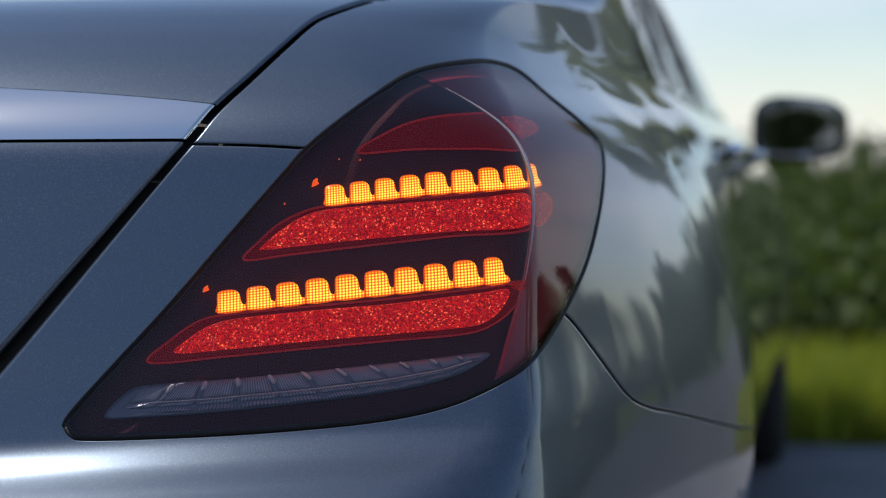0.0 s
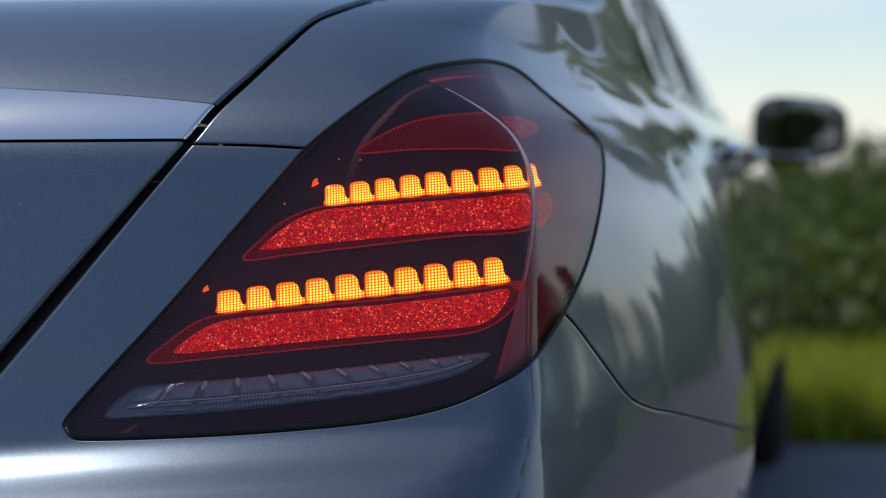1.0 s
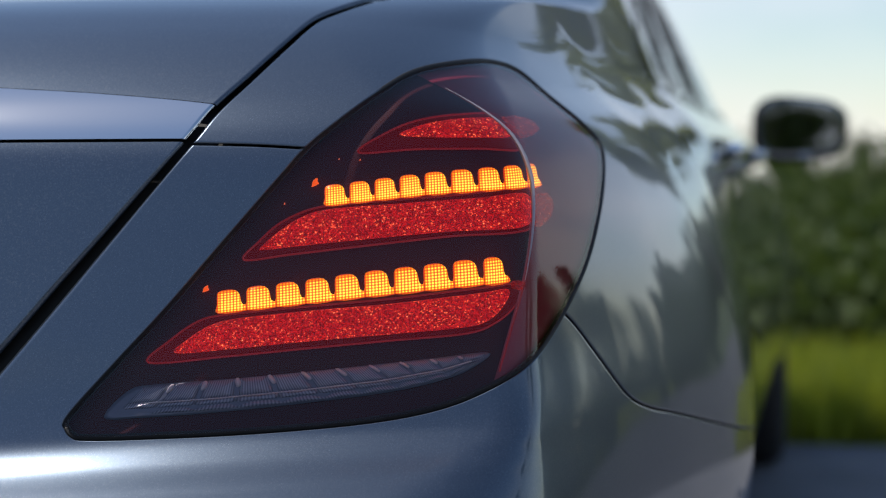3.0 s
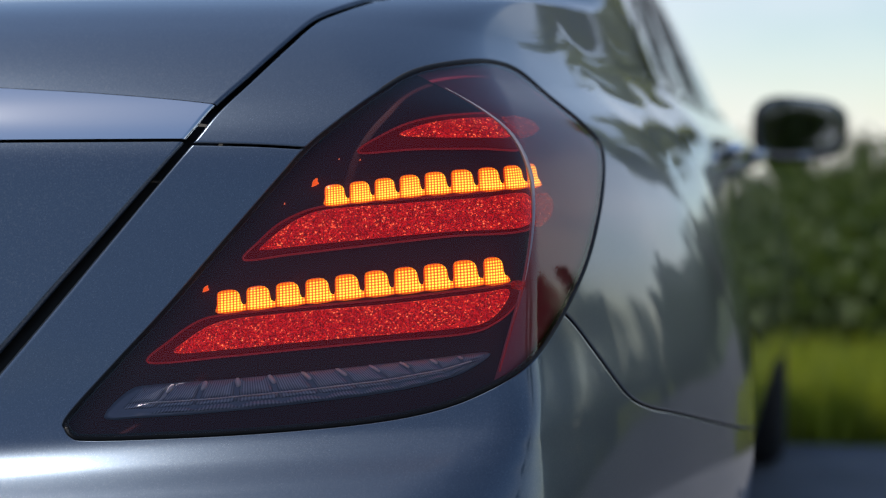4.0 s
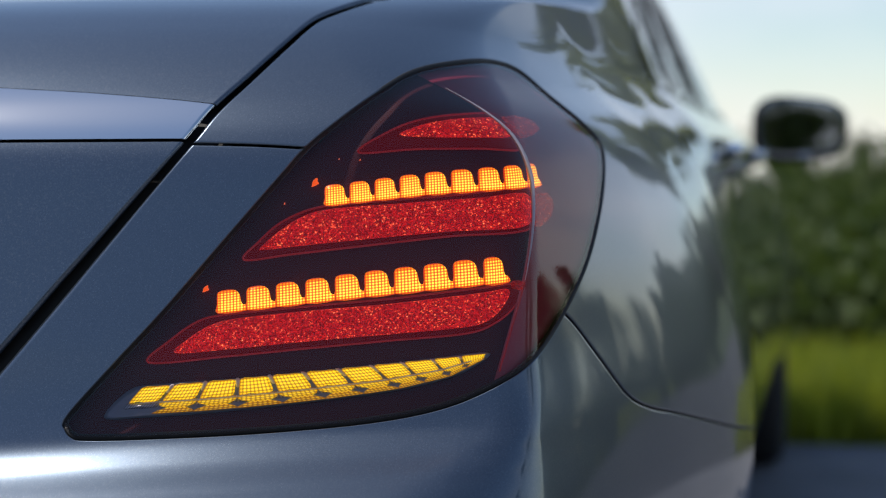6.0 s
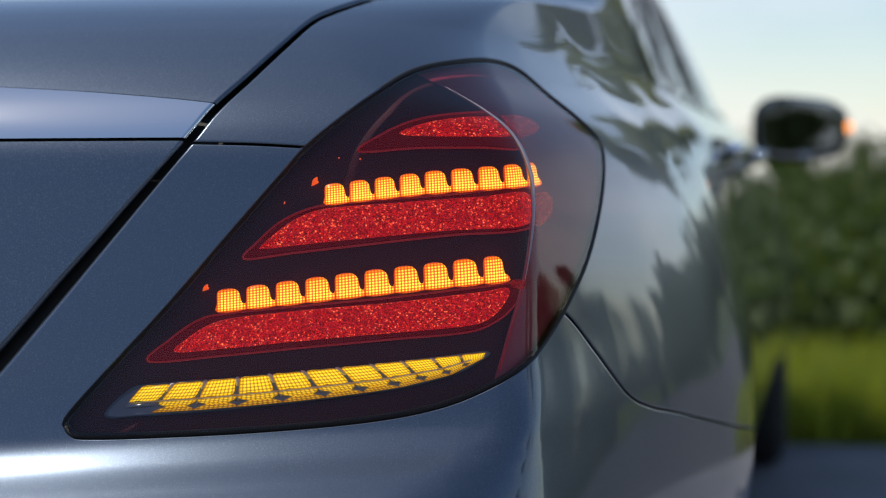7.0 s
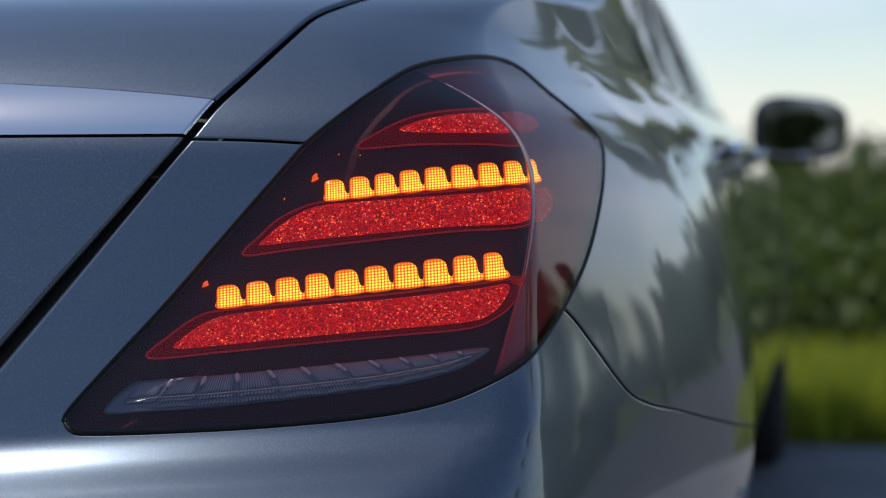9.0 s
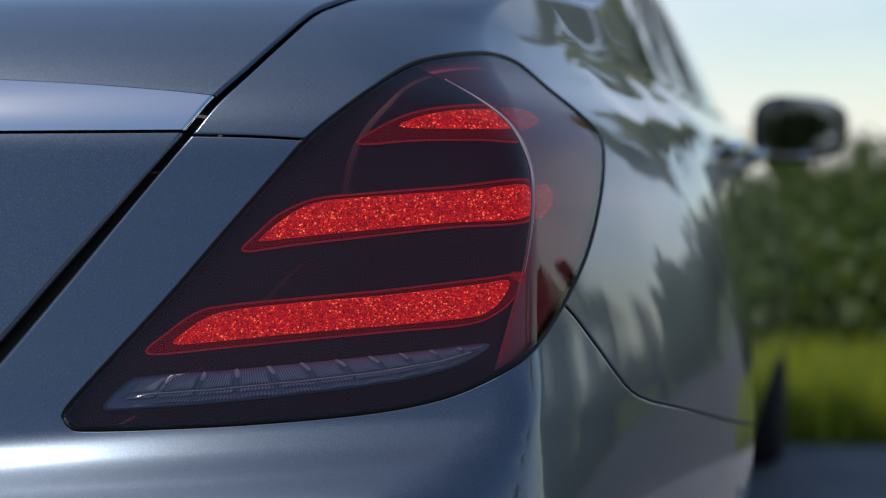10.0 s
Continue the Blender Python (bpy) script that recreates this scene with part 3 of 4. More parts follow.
def shell_mesh():
    fine = np.linspace(0.2, 1.494, 4000)
    run = np.hypot(np.diff(fine), np.diff(rear_profile(fine)))
    step = np.where(fine[1:] < 0.58, 0.03, np.where(rear_profile(fine[1:]) < 0.5, 0.0055, 0.03))
    turns = np.concatenate([[0], np.cumsum(run / step)])
    zs = np.interp(np.linspace(0, turns[-1], int(turns[-1]) + 1), turns, fine)
    rear_u = np.concatenate([np.linspace(0, 0.25, 20, endpoint=False), np.linspace(0.25, 1, 130)])
    side_y = np.concatenate([np.linspace(0, 0.5, 90)[1:], np.linspace(0.5, 1.6, 90)[1:], np.linspace(1.6, 5.2, 90)[1:]]) / 5.2
    front_u = np.linspace(1, 0, 30)[1:]
    z = zs[:, None]
    w = half_width(z)
    y0, y1 = rear_profile(z) + 0.08, front_profile(z) - 0.1
    one = np.ones_like(z)
    tx = np.concatenate([rear_u * w, one * w * np.ones(len(side_y)), front_u * w], 1)
    ty = np.concatenate([y0 * np.ones(len(rear_u)), y0 + (y1 - y0) * side_y, y1 * np.ones(len(front_u))], 1)
    mid_y = (y0 + y1) / 2
    way = np.stack([tx, ty - mid_y, np.zeros_like(tx)], -1)
    centre = np.stack([np.zeros_like(tx), mid_y * np.ones_like(tx), z * np.ones_like(tx)], -1)
    lo, hi = np.full(tx.shape, 0.02), np.full(tx.shape, 1.6)
    for _ in range(34):
        m = (lo + hi) / 2
        inside = shell(centre + m[..., None] * way) < 0
        lo, hi = np.where(inside, m, lo), np.where(inside, hi, m)
    V = centre + ((lo + hi) / 2)[..., None] * way
    rows, cols = tx.shape
    i = (np.arange(rows - 1)[:, None] * cols + np.arange(cols - 1)[None]).ravel()
    T = np.concatenate([np.stack([i, i + 1, i + cols + 1], 1), np.stack([i, i + cols + 1, i + cols], 1)])
    return V.reshape(-1, 3), T


V, T = shell_mesh()
inner_V, inner_T = V.copy(), T.copy()
lid_curve = np.concatenate([[[0.74, 1.6]], spline(LID_GAP), [[0.10, 0.53]]])
lamp_curve = spline(LAMP_OUTLINE, True)
seam_curve, side_seam_curve = spline(BUMPER_SEAM), spline(SIDE_SEAM)
crease_curve = spline(LENS_CREASE)
chrome_top, chrome_bottom = spline(CHROME_TOP), spline(CHROME_BOTTOM)
arch_rear, arch_front, ARCH = (1.20, 0.345), (4.22, 0.345), 0.375
window_curve = spline([(1.42, 1.10), (1.60, 1.22), (1.95, 1.36), (2.5, 1.41), (2.9, 1.37), (3.2, 1.24), (3.42, 1.115), (2.5, 1.085)], True, 10)
ROLL = 0.0022


def lid_field(V):
    g = np.full(len(V), -1.0)
    near = (V[:, 1] < 0.80) & (V[:, 2] > 0.45)
    g[near] = -side_of(chart(V[near]), lid_curve) * np.interp(V[near][:, 2], [0.72, 0.84, 0.97, 1.1], [0.52, 0.62, 0.95, 1.25])
    return g


def lamp_field(V):
    g = np.full(len(V), -1.0)
    p = V @ P_AXIS
    near = (V[:, 1] < 0.6) & (V[:, 2] > 0.68) & (V[:, 2] < 1.08) & (p > 0.36) & (p < 0.95)
    g[near] = side_of(chart(V[near]), lamp_curve, True)
    return g


def arch_field(V):
    a = np.hypot(V[:, 1] - arch_rear[0], V[:, 2] - arch_rear[1])
    b = np.hypot(V[:, 1] - arch_front[0], V[:, 2] - arch_front[1])
    return np.minimum(a, b) - ARCH


def window_field(V):
    g = np.full(len(V), -1.0)
    near = (V[:, 1] > 0.9) & (V[:, 2] > 1.0)
    g[near] = side_of(V[near][:, 1:], window_curve, True)
    return g


def cut(field, levels, where=None):
    global V, T
    g = field(V)
    for level in levels:
        n = len(V)
        s = g[T] - level
        mask = (s.min(1) < 0) & (s.max(1) > 0)
        if where:
            mask[mask] = where(V[T[mask]].mean(1))
        V, T = split(V, T, g, level, mask)
        V = settle_on_shell(V, n)
        g = np.concatenate([g, field(V[n:])])


def both_ways(h):
    return [-h - ROLL, -h - 0.5 * ROLL, -h - 0.2 * ROLL, -h, h, h + 0.2 * ROLL, h + 0.5 * ROLL, h + ROLL]


H_LID, H_LAMP, H_SEAM = 0.0032, 0.0013, 0.0011
MID_P = 0.76
cut(lid_field, both_ways(H_LID) + [-H_LID - 1.5 * ROLL, H_LID + 1.5 * ROLL])
cut(lamp_field, both_ways(H_LAMP))


def tail_side(V, curve):
    """Side of a curve on the tail; far from it a plain value."""
    g = np.ones(len(V))
    near = (V[:, 1] < 1.0) & (V[:, 2] > 0.45)
    g[near] = side_of(chart(V[near]), curve)
    return g


def upper_seam_field(V):
    return tail_side(V, seam_curve)


def lower_seam_field(V):
    return tail_side(V, side_seam_curve)


def beside_lid(C):
    ok = (C @ P_AXIS < MID_P) & (C[:, 2] > 0.9) & (C[:, 1] < 0.5)
    ok[ok] = (lid_field(C[ok]) < 0) & (lamp_field(C[ok]) < 0)
    return ok


def beside_lamp(C):
    ok = (C @ P_AXIS > 0.80) & (C[:, 1] < 0.95) & (C[:, 2] < 0.9)
    ok[ok] = lamp_field(C[ok]) < 0
    return ok


cut(upper_seam_field, both_ways(H_SEAM), beside_lid)
cut(lower_seam_field, both_ways(H_SEAM), beside_lamp)
cut(lambda V: tail_side(V, chrome_top), [-0.0009, 0.0009], lambda C: (lid_field(C) > 0) & (C[:, 1] < 0.4))
cut(lambda V: tail_side(V, chrome_bottom), [-0.0012, 0.0012], lambda C: (lid_field(C) > 0) & (C[:, 1] < 0.4))
cut(lambda V: tail_side(V, crease_curve), [0.0], lambda C: lamp_field(C) > -0.002)
cut(arch_field, [0.0], lambda C: C[:, 0] > 0.5)
cut(window_field, [-0.014, 0.0])

C = V[T].mean(1)
g_lid, g_lamp, g_arch, g_win = lid_field(C), lamp_field(C), arch_field(C), window_field(C)
g_up, g_low = upper_seam_field(C), lower_seam_field(C)
g_ct, g_cb = tail_side(C, chrome_top), tail_side(C, chrome_bottom)
left_of = C @ P_AXIS < MID_P
tail = C[:, 1] < 0.95
is_lid = g_lid > H_LID
is_lamp = g_lamp > H_LAMP
gap = (np.abs(g_lid) <= H_LID) | (np.abs(g_lamp) <= H_LAMP)
gap |= (np.abs(g_up) <= H_SEAM) & beside_lid(C)
gap |= (np.abs(g_low) <= H_SEAM) & beside_lamp(C)
gap |= (g_arch < 0) & (C[:, 0] > 0.5)
bumper = tail & ~is_lid & ~is_lamp & ((C[:, 2] < 0.47) | np.where(left_of, g_up < 0, g_low < 0))
chrome = is_lid & (g_ct < -0.0009) & (g_cb > 0.0012) & (C[:, 1] < 0.4)
lid_groove = is_lid & ((np.abs(g_cb) <= 0.0012) | (np.abs(g_ct) <= 0.0009)) & (C[:, 1] < 0.4)
glass = (g_win > 0) & (C[:, 0] > 0.3)
post = glass & ((np.abs(C[:, 1] - 2.30) < 0.075) | (np.abs(C[:, 1] - 1.72 - 1.0 * (C[:, 2] - 1.13)) < 0.042))
glass &= ~post
glass_trim = ((g_win > -0.014) | ((C[:, 1] > 2.75) & (C[:, 2] > 1.12) & (C[:, 2] < 1.42))) & ~glass & (C[:, 0] > half_width(C[:, 2]) - 0.10) & (C[:, 2] > 1.06)
front_glass = (C[:, 2] > 1.10) & (C[:, 1] > 2.9) & (np.abs(C[:, 0]) < half_width(C[:, 2]) - 0.10)
rear_glass = (C[:, 2] > 1.31) & (C[:, 2] < 1.45) & (C[:, 1] < 2.0) & (C[:, 0] < half_width(C[:, 2]) - 0.09)
body = ~(gap | is_lid | is_lamp | bumper | glass | glass_trim | front_glass | rear_glass)


def panel(name, mask, mat, label="", lift=0.0, mirrored=True, rolls=(), fields=(), parent=None, other_side=False):
    """One panel of the shell, with its edges rolled in towards the gaps."""
    used, idx = np.unique(T[mask & ~gap], return_inverse=True)
    P = V[used]
    N = shell_normal(P)
    sink, lean = np.zeros(len(P)), np.zeros((len(P), 3))
    for field, half, area, roll in fields:
        g = field(P)
        d = np.abs(g) - half
        on = (d < roll) & (area(P) if area else True)
        d = np.clip(d, 0, roll)
        drop = roll - np.sqrt(np.maximum(roll**2 - (roll - d) ** 2, 0))
        e, grad = 1e-4, np.zeros_like(P)
        if on.any():
            for axis in range(3):
                o = np.zeros(3)
                o[axis] = e
                grad[on, axis] = (field(P[on] + o) - field(P[on] - o)) / (2 * e)
            grad -= (grad * N).sum(1, keepdims=True) * N
            grad /= np.maximum(np.linalg.norm(grad, axis=1, keepdims=True), 1e-9)
            amount = np.where(on, 1 - d / roll, 0)
            lean += -np.sign(g)[:, None] * grad * amount[:, None]
            sink = np.maximum(sink, np.where(on, drop, 0))
    P = P + (lift - sink)[:, None] * N
    tilt = np.clip(np.linalg.norm(lean, axis=1, keepdims=True), 0, 0.98)
    N = N * np.sqrt(1 - tilt**2) + lean / np.maximum(np.linalg.norm(lean, axis=1, keepdims=True), 1e-9) * tilt
    F = idx.reshape(-1, 3)
    if other_side:
        P, N, F = P * np.array([-1, 1, 1]), N * np.array([-1, 1, 1]), F[:, ::-1]
    if mirrored:
        flip = np.array([-1, 1, 1])
        F = np.concatenate([F, F[:, ::-1] + len(P)])
        P, N = np.concatenate([P, P * flip]), np.concatenate([N, N * flip])
    return mesh_part(name, P - PIVOT, F, mat, parent or car, label, N)


GAPS = [(lid_field, H_LID, None, 1.5 * ROLL), (lamp_field, H_LAMP, None, 0.5 * ROLL), (upper_seam_field, H_SEAM, beside_lid, 0.6 * ROLL),
        (lower_seam_field, H_SEAM, beside_lamp, 0.6 * ROLL)]
lid_part = panel("trunk_lid", is_lid & ~chrome & ~lid_groove, PAINT_LID, "dusty blue-grey metallic boot lid", fields=GAPS)
panel("chrome_strip", chrome, CHROME, "bright chrome strip across the boot lid", 0.0015, fields=GAPS[:1])
panel("bumper", bumper, PAINT, "blue-grey metallic rear bumper cover", fields=GAPS)
panel("body", body, PAINT, "blue-grey metallic body shell", fields=GAPS)
for other in (False, True):
    panel("side_window", glass & (C[:, 1] < 2.3), WINDOW, "tinted rear door window reflecting the sky", 0, False, other_side=other)
    panel("side_window", glass & (C[:, 1] > 2.3), WINDOW, "tinted front door window reflecting the sky", 0, False, other_side=other)
    panel("window_trim", glass_trim & ~post, TRIM_BLACK, "black window surround", 0.002, False, other_side=other)
    panel("door_post", post & (C[:, 1] > 2.1), MATT_BLACK, "matt black post between the door windows", 0.010, False, other_side=other)
    panel("window_divider", post & (C[:, 1] < 2.1), MATT_BLACK, "matt black bar dividing the rear door window", 0.008, False, other_side=other)
panel("windscreen", front_glass & ~glass & ~glass_trim, WINDOW)
panel("rear_window", rear_glass & ~glass & ~glass_trim, WINDOW)

# dark inner shell behind the gaps and a floor pan
inner = shell_normal(inner_V)
keep = inner_V[inner_T].mean(1)
keep = (lamp_field(keep) < -0.004) & (arch_field(keep) > 0.02) & (keep[:, 2] < 1.18)
flip = np.array([-1, 1, 1])
sunk = inner_V - 0.016 * inner
mesh_part("inner_shell", np.concatenate([sunk, sunk * flip]) - PIVOT,
          np.concatenate([inner_T[keep], inner_T[keep][:, ::-1] + len(sunk)]), GAP_BLACK, car)
top = V[np.abs(V[:, 2] - V[:, 2].max()) < 1e-6]
top = top[np.argsort(np.arctan2(top[:, 0], top[:, 1] - top[:, 1].mean()))]
ring = np.concatenate([top, top[::-1] * flip])
mesh_part("roof_centre", ring + np.array([0, 0, 0.0005]) - PIVOT, [tuple(range(len(ring)))[::-1]], PAINT, car)
bm = bmesh.new()
box(bm, (1.5, 4.6, 0.05), (0, 2.55 - 3.3, 0.24), 0.01)
part("floor_pan", bm, GAP_BLACK, car)


# ---- tail lamp ----
def loft(outline, depth, mat, name, parent, label="", dome=0.0, rings=6, skirt=0.006, uv=False):
    """A solid sheet within an outline of the corner's plane, sunk under the shell, domed outwards, with a rim."""
    O = np.array(outline)
    mid = O.mean(0)
    # rings towards a ridge along the outline's long middle
    ridge = np.stack([mid[0] + (O[:, 0] - mid[0]) * 0.86, mid[1] + (O[:, 1] - mid[1]) * 0.0 + np.polyval(np.polyfit(O[:, 0], O[:, 1], 1), mid[0] + (O[:, 0] - mid[0]) * 0.86) - mid[1]], 1)
    P, F, n = [], [], len(O)
    flat = [(O, depth + skirt)] + [(O + (ridge - O) * u, depth - dome * math.sin(u * math.pi / 2)) for u in np.linspace(0, 1, rings)]
    for ring, d in flat:
        P.append(corner_point(ring[:, 0], ring[:, 1]) - d * N_AXIS)
    for r in range(len(flat) - 1):
        for i in range(n):
            j = (i + 1) % n
            F.append((r * n + i, r * n + j, (r + 1) * n + j, (r + 1) * n + i))
    return mesh_part(name, np.concatenate(P) - PIVOT, F, mat, parent, label)


used, idx = np.unique(T[g_lamp > -H_LAMP], return_inverse=True)
HOUSING_DEPTH = 0.020
P_house = V[used] - HOUSING_DEPTH * N_AXIS
house_faces = idx.reshape(-1, 3)
lamp = mesh_part("tail_lamp", P_house - PIVOT, idx.reshape(-1, 3), HOUSING, car, "dark smoked tail lamp with red and amber light rows", shell_normal(V[used]))
side_mask = (g_lamp > -H_LAMP) & (tail_side(C, crease_curve) > 0)
used, idx = np.unique(T[side_mask], return_inverse=True)
mesh_part("side_reflector", V[used] - (HOUSING_DEPTH - 0.004) * N_AXIS - PIVOT, idx.reshape(-1, 3), SIDE_RED, lamp, "dull red side reflector", shell_normal(V[used]))
panel("lens", is_lamp, LENS, "clear smoked outer lens", mirrored=False, fields=GAPS[1:2], parent=lamp)

other_lamp = mesh_part("tail_lamp", P_house * flip - PIVOT, house_faces[:, ::-1], HOUSING, car, "dark smoked tail lamp, unlit")
panel("lens", is_lamp, LENS, "clear smoked outer lens", mirrored=False, fields=GAPS[1:2], parent=other_lamp, other_side=True)

for frame_line in (FRAME_TOP, FRAME_MID, FRAME_LOW):
    loft(spline(frame_line, True), 0.0185, FRAME_RED, "light_guide", lamp, "dim red light guide frame", 0.001)
    rim = spline(frame_line, True)
    rim = np.concatenate([rim, rim[:1]])
    bm = bmesh.new()
    tube(bm, [tuple(k) for k in corner_point(rim[:, 0], rim[:, 1]) - 0.0172 * N_AXIS - PIVOT], [0.0009] * len(rim), 6)
    part("guide_rim", bm, RED_LINE, lamp, "thin glowing red rim of the light guide")
TOP_BAR = loft(spline(BRAKE_TOP, True), 0.014, RED_BAR, "brake_light", lamp, "glittering red brake light bar", 0.002)
loft(spline(BRAKE_MID, True), 0.014, RED_BAR, "running_light", lamp, "glittering red running light bar", 0.002)
loft(spline(BRAKE_LOW, True), 0.014, RED_BAR, "running_light", lamp, "glittering red running light bar", 0.002)
for end_line in (END_TOP, END_MID, END_LOW):
    loft(spline(end_line, True, 2), 0.0150, RED_END, "guide_end", lamp, "dim red end of a light guide", 0.001)
loft(spline(SIGNAL, True), 0.017, CLEAR_BACK, "signal_reflector", lamp, "grey clear turn signal reflector", 0.001)

# ring and wall added to keep sun from leaking in at the lens gap
rim = np.concatenate([lamp_curve, lamp_curve[:1]])
bm = bmesh.new()
tube(bm, [tuple(k) for k in corner_point(rim[:, 0], rim[:, 1]) - 0.006 * N_AXIS - PIVOT], [0.0038] * len(rim), 8)
part("light_seal", bm, GAP_BLACK, lamp, "black ring round the lamp, added to block stray sun")
rim = np.array(lamp_curve)
wall = np.concatenate([corner_point(rim[:, 0], rim[:, 1]) - d * N_AXIS - PIVOT for d in (0.004, 0.0215)])
mesh_part("side_wall", wall, [(k, (k + 1) % len(rim), (k + 1) % len(rim) + len(rim), k + len(rim)) for k in range(len(rim))], HOUSING, lamp)
# moulded lens corner ridge, coloured as its sky highlight; thin lit edge below it
ridge = crease_curve[8:42]
bm = bmesh.new()
tube(bm, [tuple(k) for k in corner_point(ridge[:, 0], ridge[:, 1]) + 0.0004 * N_AXIS - PIVOT], [0.0002 + 0.0022 * math.sin(math.pi * k / len(ridge)) ** 1.2 for k in range(len(ridge))], 10)
part("ridge_sheen", bm, RIDGE_SHEEN, lamp, "moulded ridge at the lens corner, coloured pale as its sky highlight")
ridge = crease_curve[30:54]
bm = bmesh.new()
tube(bm, [tuple(k) for k in corner_point(ridge[:, 0], ridge[:, 1]) - 0.003 * N_AXIS - PIVOT], [0.0007] * len(ridge), 6)
part("lit_edge", bm, RED_LINE, lamp, "thin red lit edge of the lens corner")

TOOTH = [(0.03, 0.0), (0.0, 0.40), (0.0, 0.80), (0.07, 0.95), (0.25, 1.0), (0.50, 0.98), (0.68, 0.88), (0.78, 0.68), (0.81, 0.45), (0.85, 0.32), (0.92, 0.26), (1.0, 0.22), (1.0, 0.0)]


def tooth(name, corners, mat, depth, shape, label):
    """One lit cell of a light row, spanned between four corners of the corner's plane."""
    a, b, c, d = [np.array(k) for k in corners]      # lower left, lower right, upper right, upper left
    S = spline(shape, True, 3)
    mid = np.array([0.42, 0.45])
    rings = [(S, depth + 0.004)] + [(S + (mid - S) * u, depth - 0.0022 * math.sin(u * 1.5708)) for u in (0, 0.3, 0.65, 1.0)]
    P, F, UV, n = [], [], [], len(S)
    for ring, dep in rings:
        u, v = ring[:, :1], ring[:, 1:]
        Q = (a * (1 - u) + b * u) * (1 - v) + (d * (1 - u) + c * u) * v
        P.append(corner_point(Q[:, 0], Q[:, 1]) - dep * N_AXIS)
        UV.append(ring)
    for r in range(len(rings) - 1):
        for i in range(n):
            j = (i + 1) % n
            F.append((r * n + i, r * n + j, (r + 1) * n + j, (r + 1) * n + i))
    return mesh_part(name, np.concatenate(P) - PIVOT, F, mat, lamp, label, uv=np.concatenate(UV))


def along(keys, u):
    """A point on a bent line through a few keys, u from 0 to 1."""
    K = np.array(keys)
    t = np.linspace(0, 1, len(K))
    return np.array([np.interp(u, t, K[:, 0]), np.interp(u, t, K[:, 1])])


row_cells = []
for base_line, top_line, count in (
        ([(0.6206, 0.9149), (0.7226, 0.9261), (0.8330, 0.9335)], [(0.6206, 0.9345), (0.7226, 0.9478), (0.8330, 0.9565)], 8.65),
        ([(0.5184, 0.8145), (0.6535, 0.8300), (0.7887, 0.8443)], [(0.5184, 0.8351), (0.6535, 0.8535), (0.7887, 0.8695)], 9.82)):
    for i in range(int(count) + 1):
        u0, u1 = i / count, min((i + 1) / count, 1.0)
        row_cells.append(tooth("light_cell", [along(base_line, u0), along(base_line, u1), along(top_line, u1), along(top_line, u0)],
                               AMBER_ROW, 0.0145 if u1 < 0.99 else 0.0090, TOOTH, "amber glowing light cell"))
CELL = [(0.03, 0.02), (0.0, 0.5), (0.05, 1.0), (0.5, 1.0), (0.90, 0.98), (0.95, 0.6), (0.93, 0.1), (0.6, -0.02), (0.3, 0.10)]
FLAT_CELL = [(0.0, 0.0), (0.0, 0.5), (0.0, 0.98), (0.05, 1.0), (0.5, 1.0), (0.95, 1.0), (1.0, 0.98), (1.0, 0.5), (1.0, 0.0), (0.5, 0.0)]
LOW_FLAT = [(0.0, 0.1), (0.0, 1.0), (0.5, 1.0), (1.0, 1.0), (1.0, 0.25), (0.85, 0.02), (0.5, 0.0), (0.15, 0.02)]
signal_cells = []
sig_low = [(0.4270, 0.7215), (0.5100, 0.7270), (0.6032, 0.7365), (0.6800, 0.7468), (0.7315, 0.7590), (0.7660, 0.7760)]
sig_high = [(0.4480, 0.7465), (0.5150, 0.7530), (0.5800, 0.7598), (0.6500, 0.7670), (0.7116, 0.7735), (0.7672, 0.7797)]
ARC_CELL = [(0.0, 0.0), (0.08, 0.45), (0.3, 0.9), (0.55, 1.0), (0.8, 0.75), (1.0, 0.1), (0.5, 0.0)]
LOW_CELL = [(0.03, 0.55), (0.02, 1.0), (0.5, 1.0), (0.97, 1.0), (0.96, 0.5), (0.80, 0.10), (0.5, 0.0), (0.2, 0.2)]


def signal_quad(u0, u1, v0, v1):
    lo0, lo1, hi0, hi1 = along(sig_low, u0), along(sig_low, u1), along(sig_high, u0), along(sig_high, u1)
    return [lo0 + (hi0 - lo0) * v0, lo1 + (hi1 - lo1) * v0, lo1 + (hi1 - lo1) * v1, lo0 + (hi0 - lo0) * v1]


def slanted(u0, u1, v0, v1):
    """A cell that leans outwards with its height."""
    low, high = signal_quad(u0 - 0.02 * (1 - v0), u1 - 0.02 * (1 - v0), v0, v1), signal_quad(u0 - 0.02 * (1 - v1), u1 - 0.02 * (1 - v1), v0, v1)
    return [low[0], low[1], high[2], high[3]]


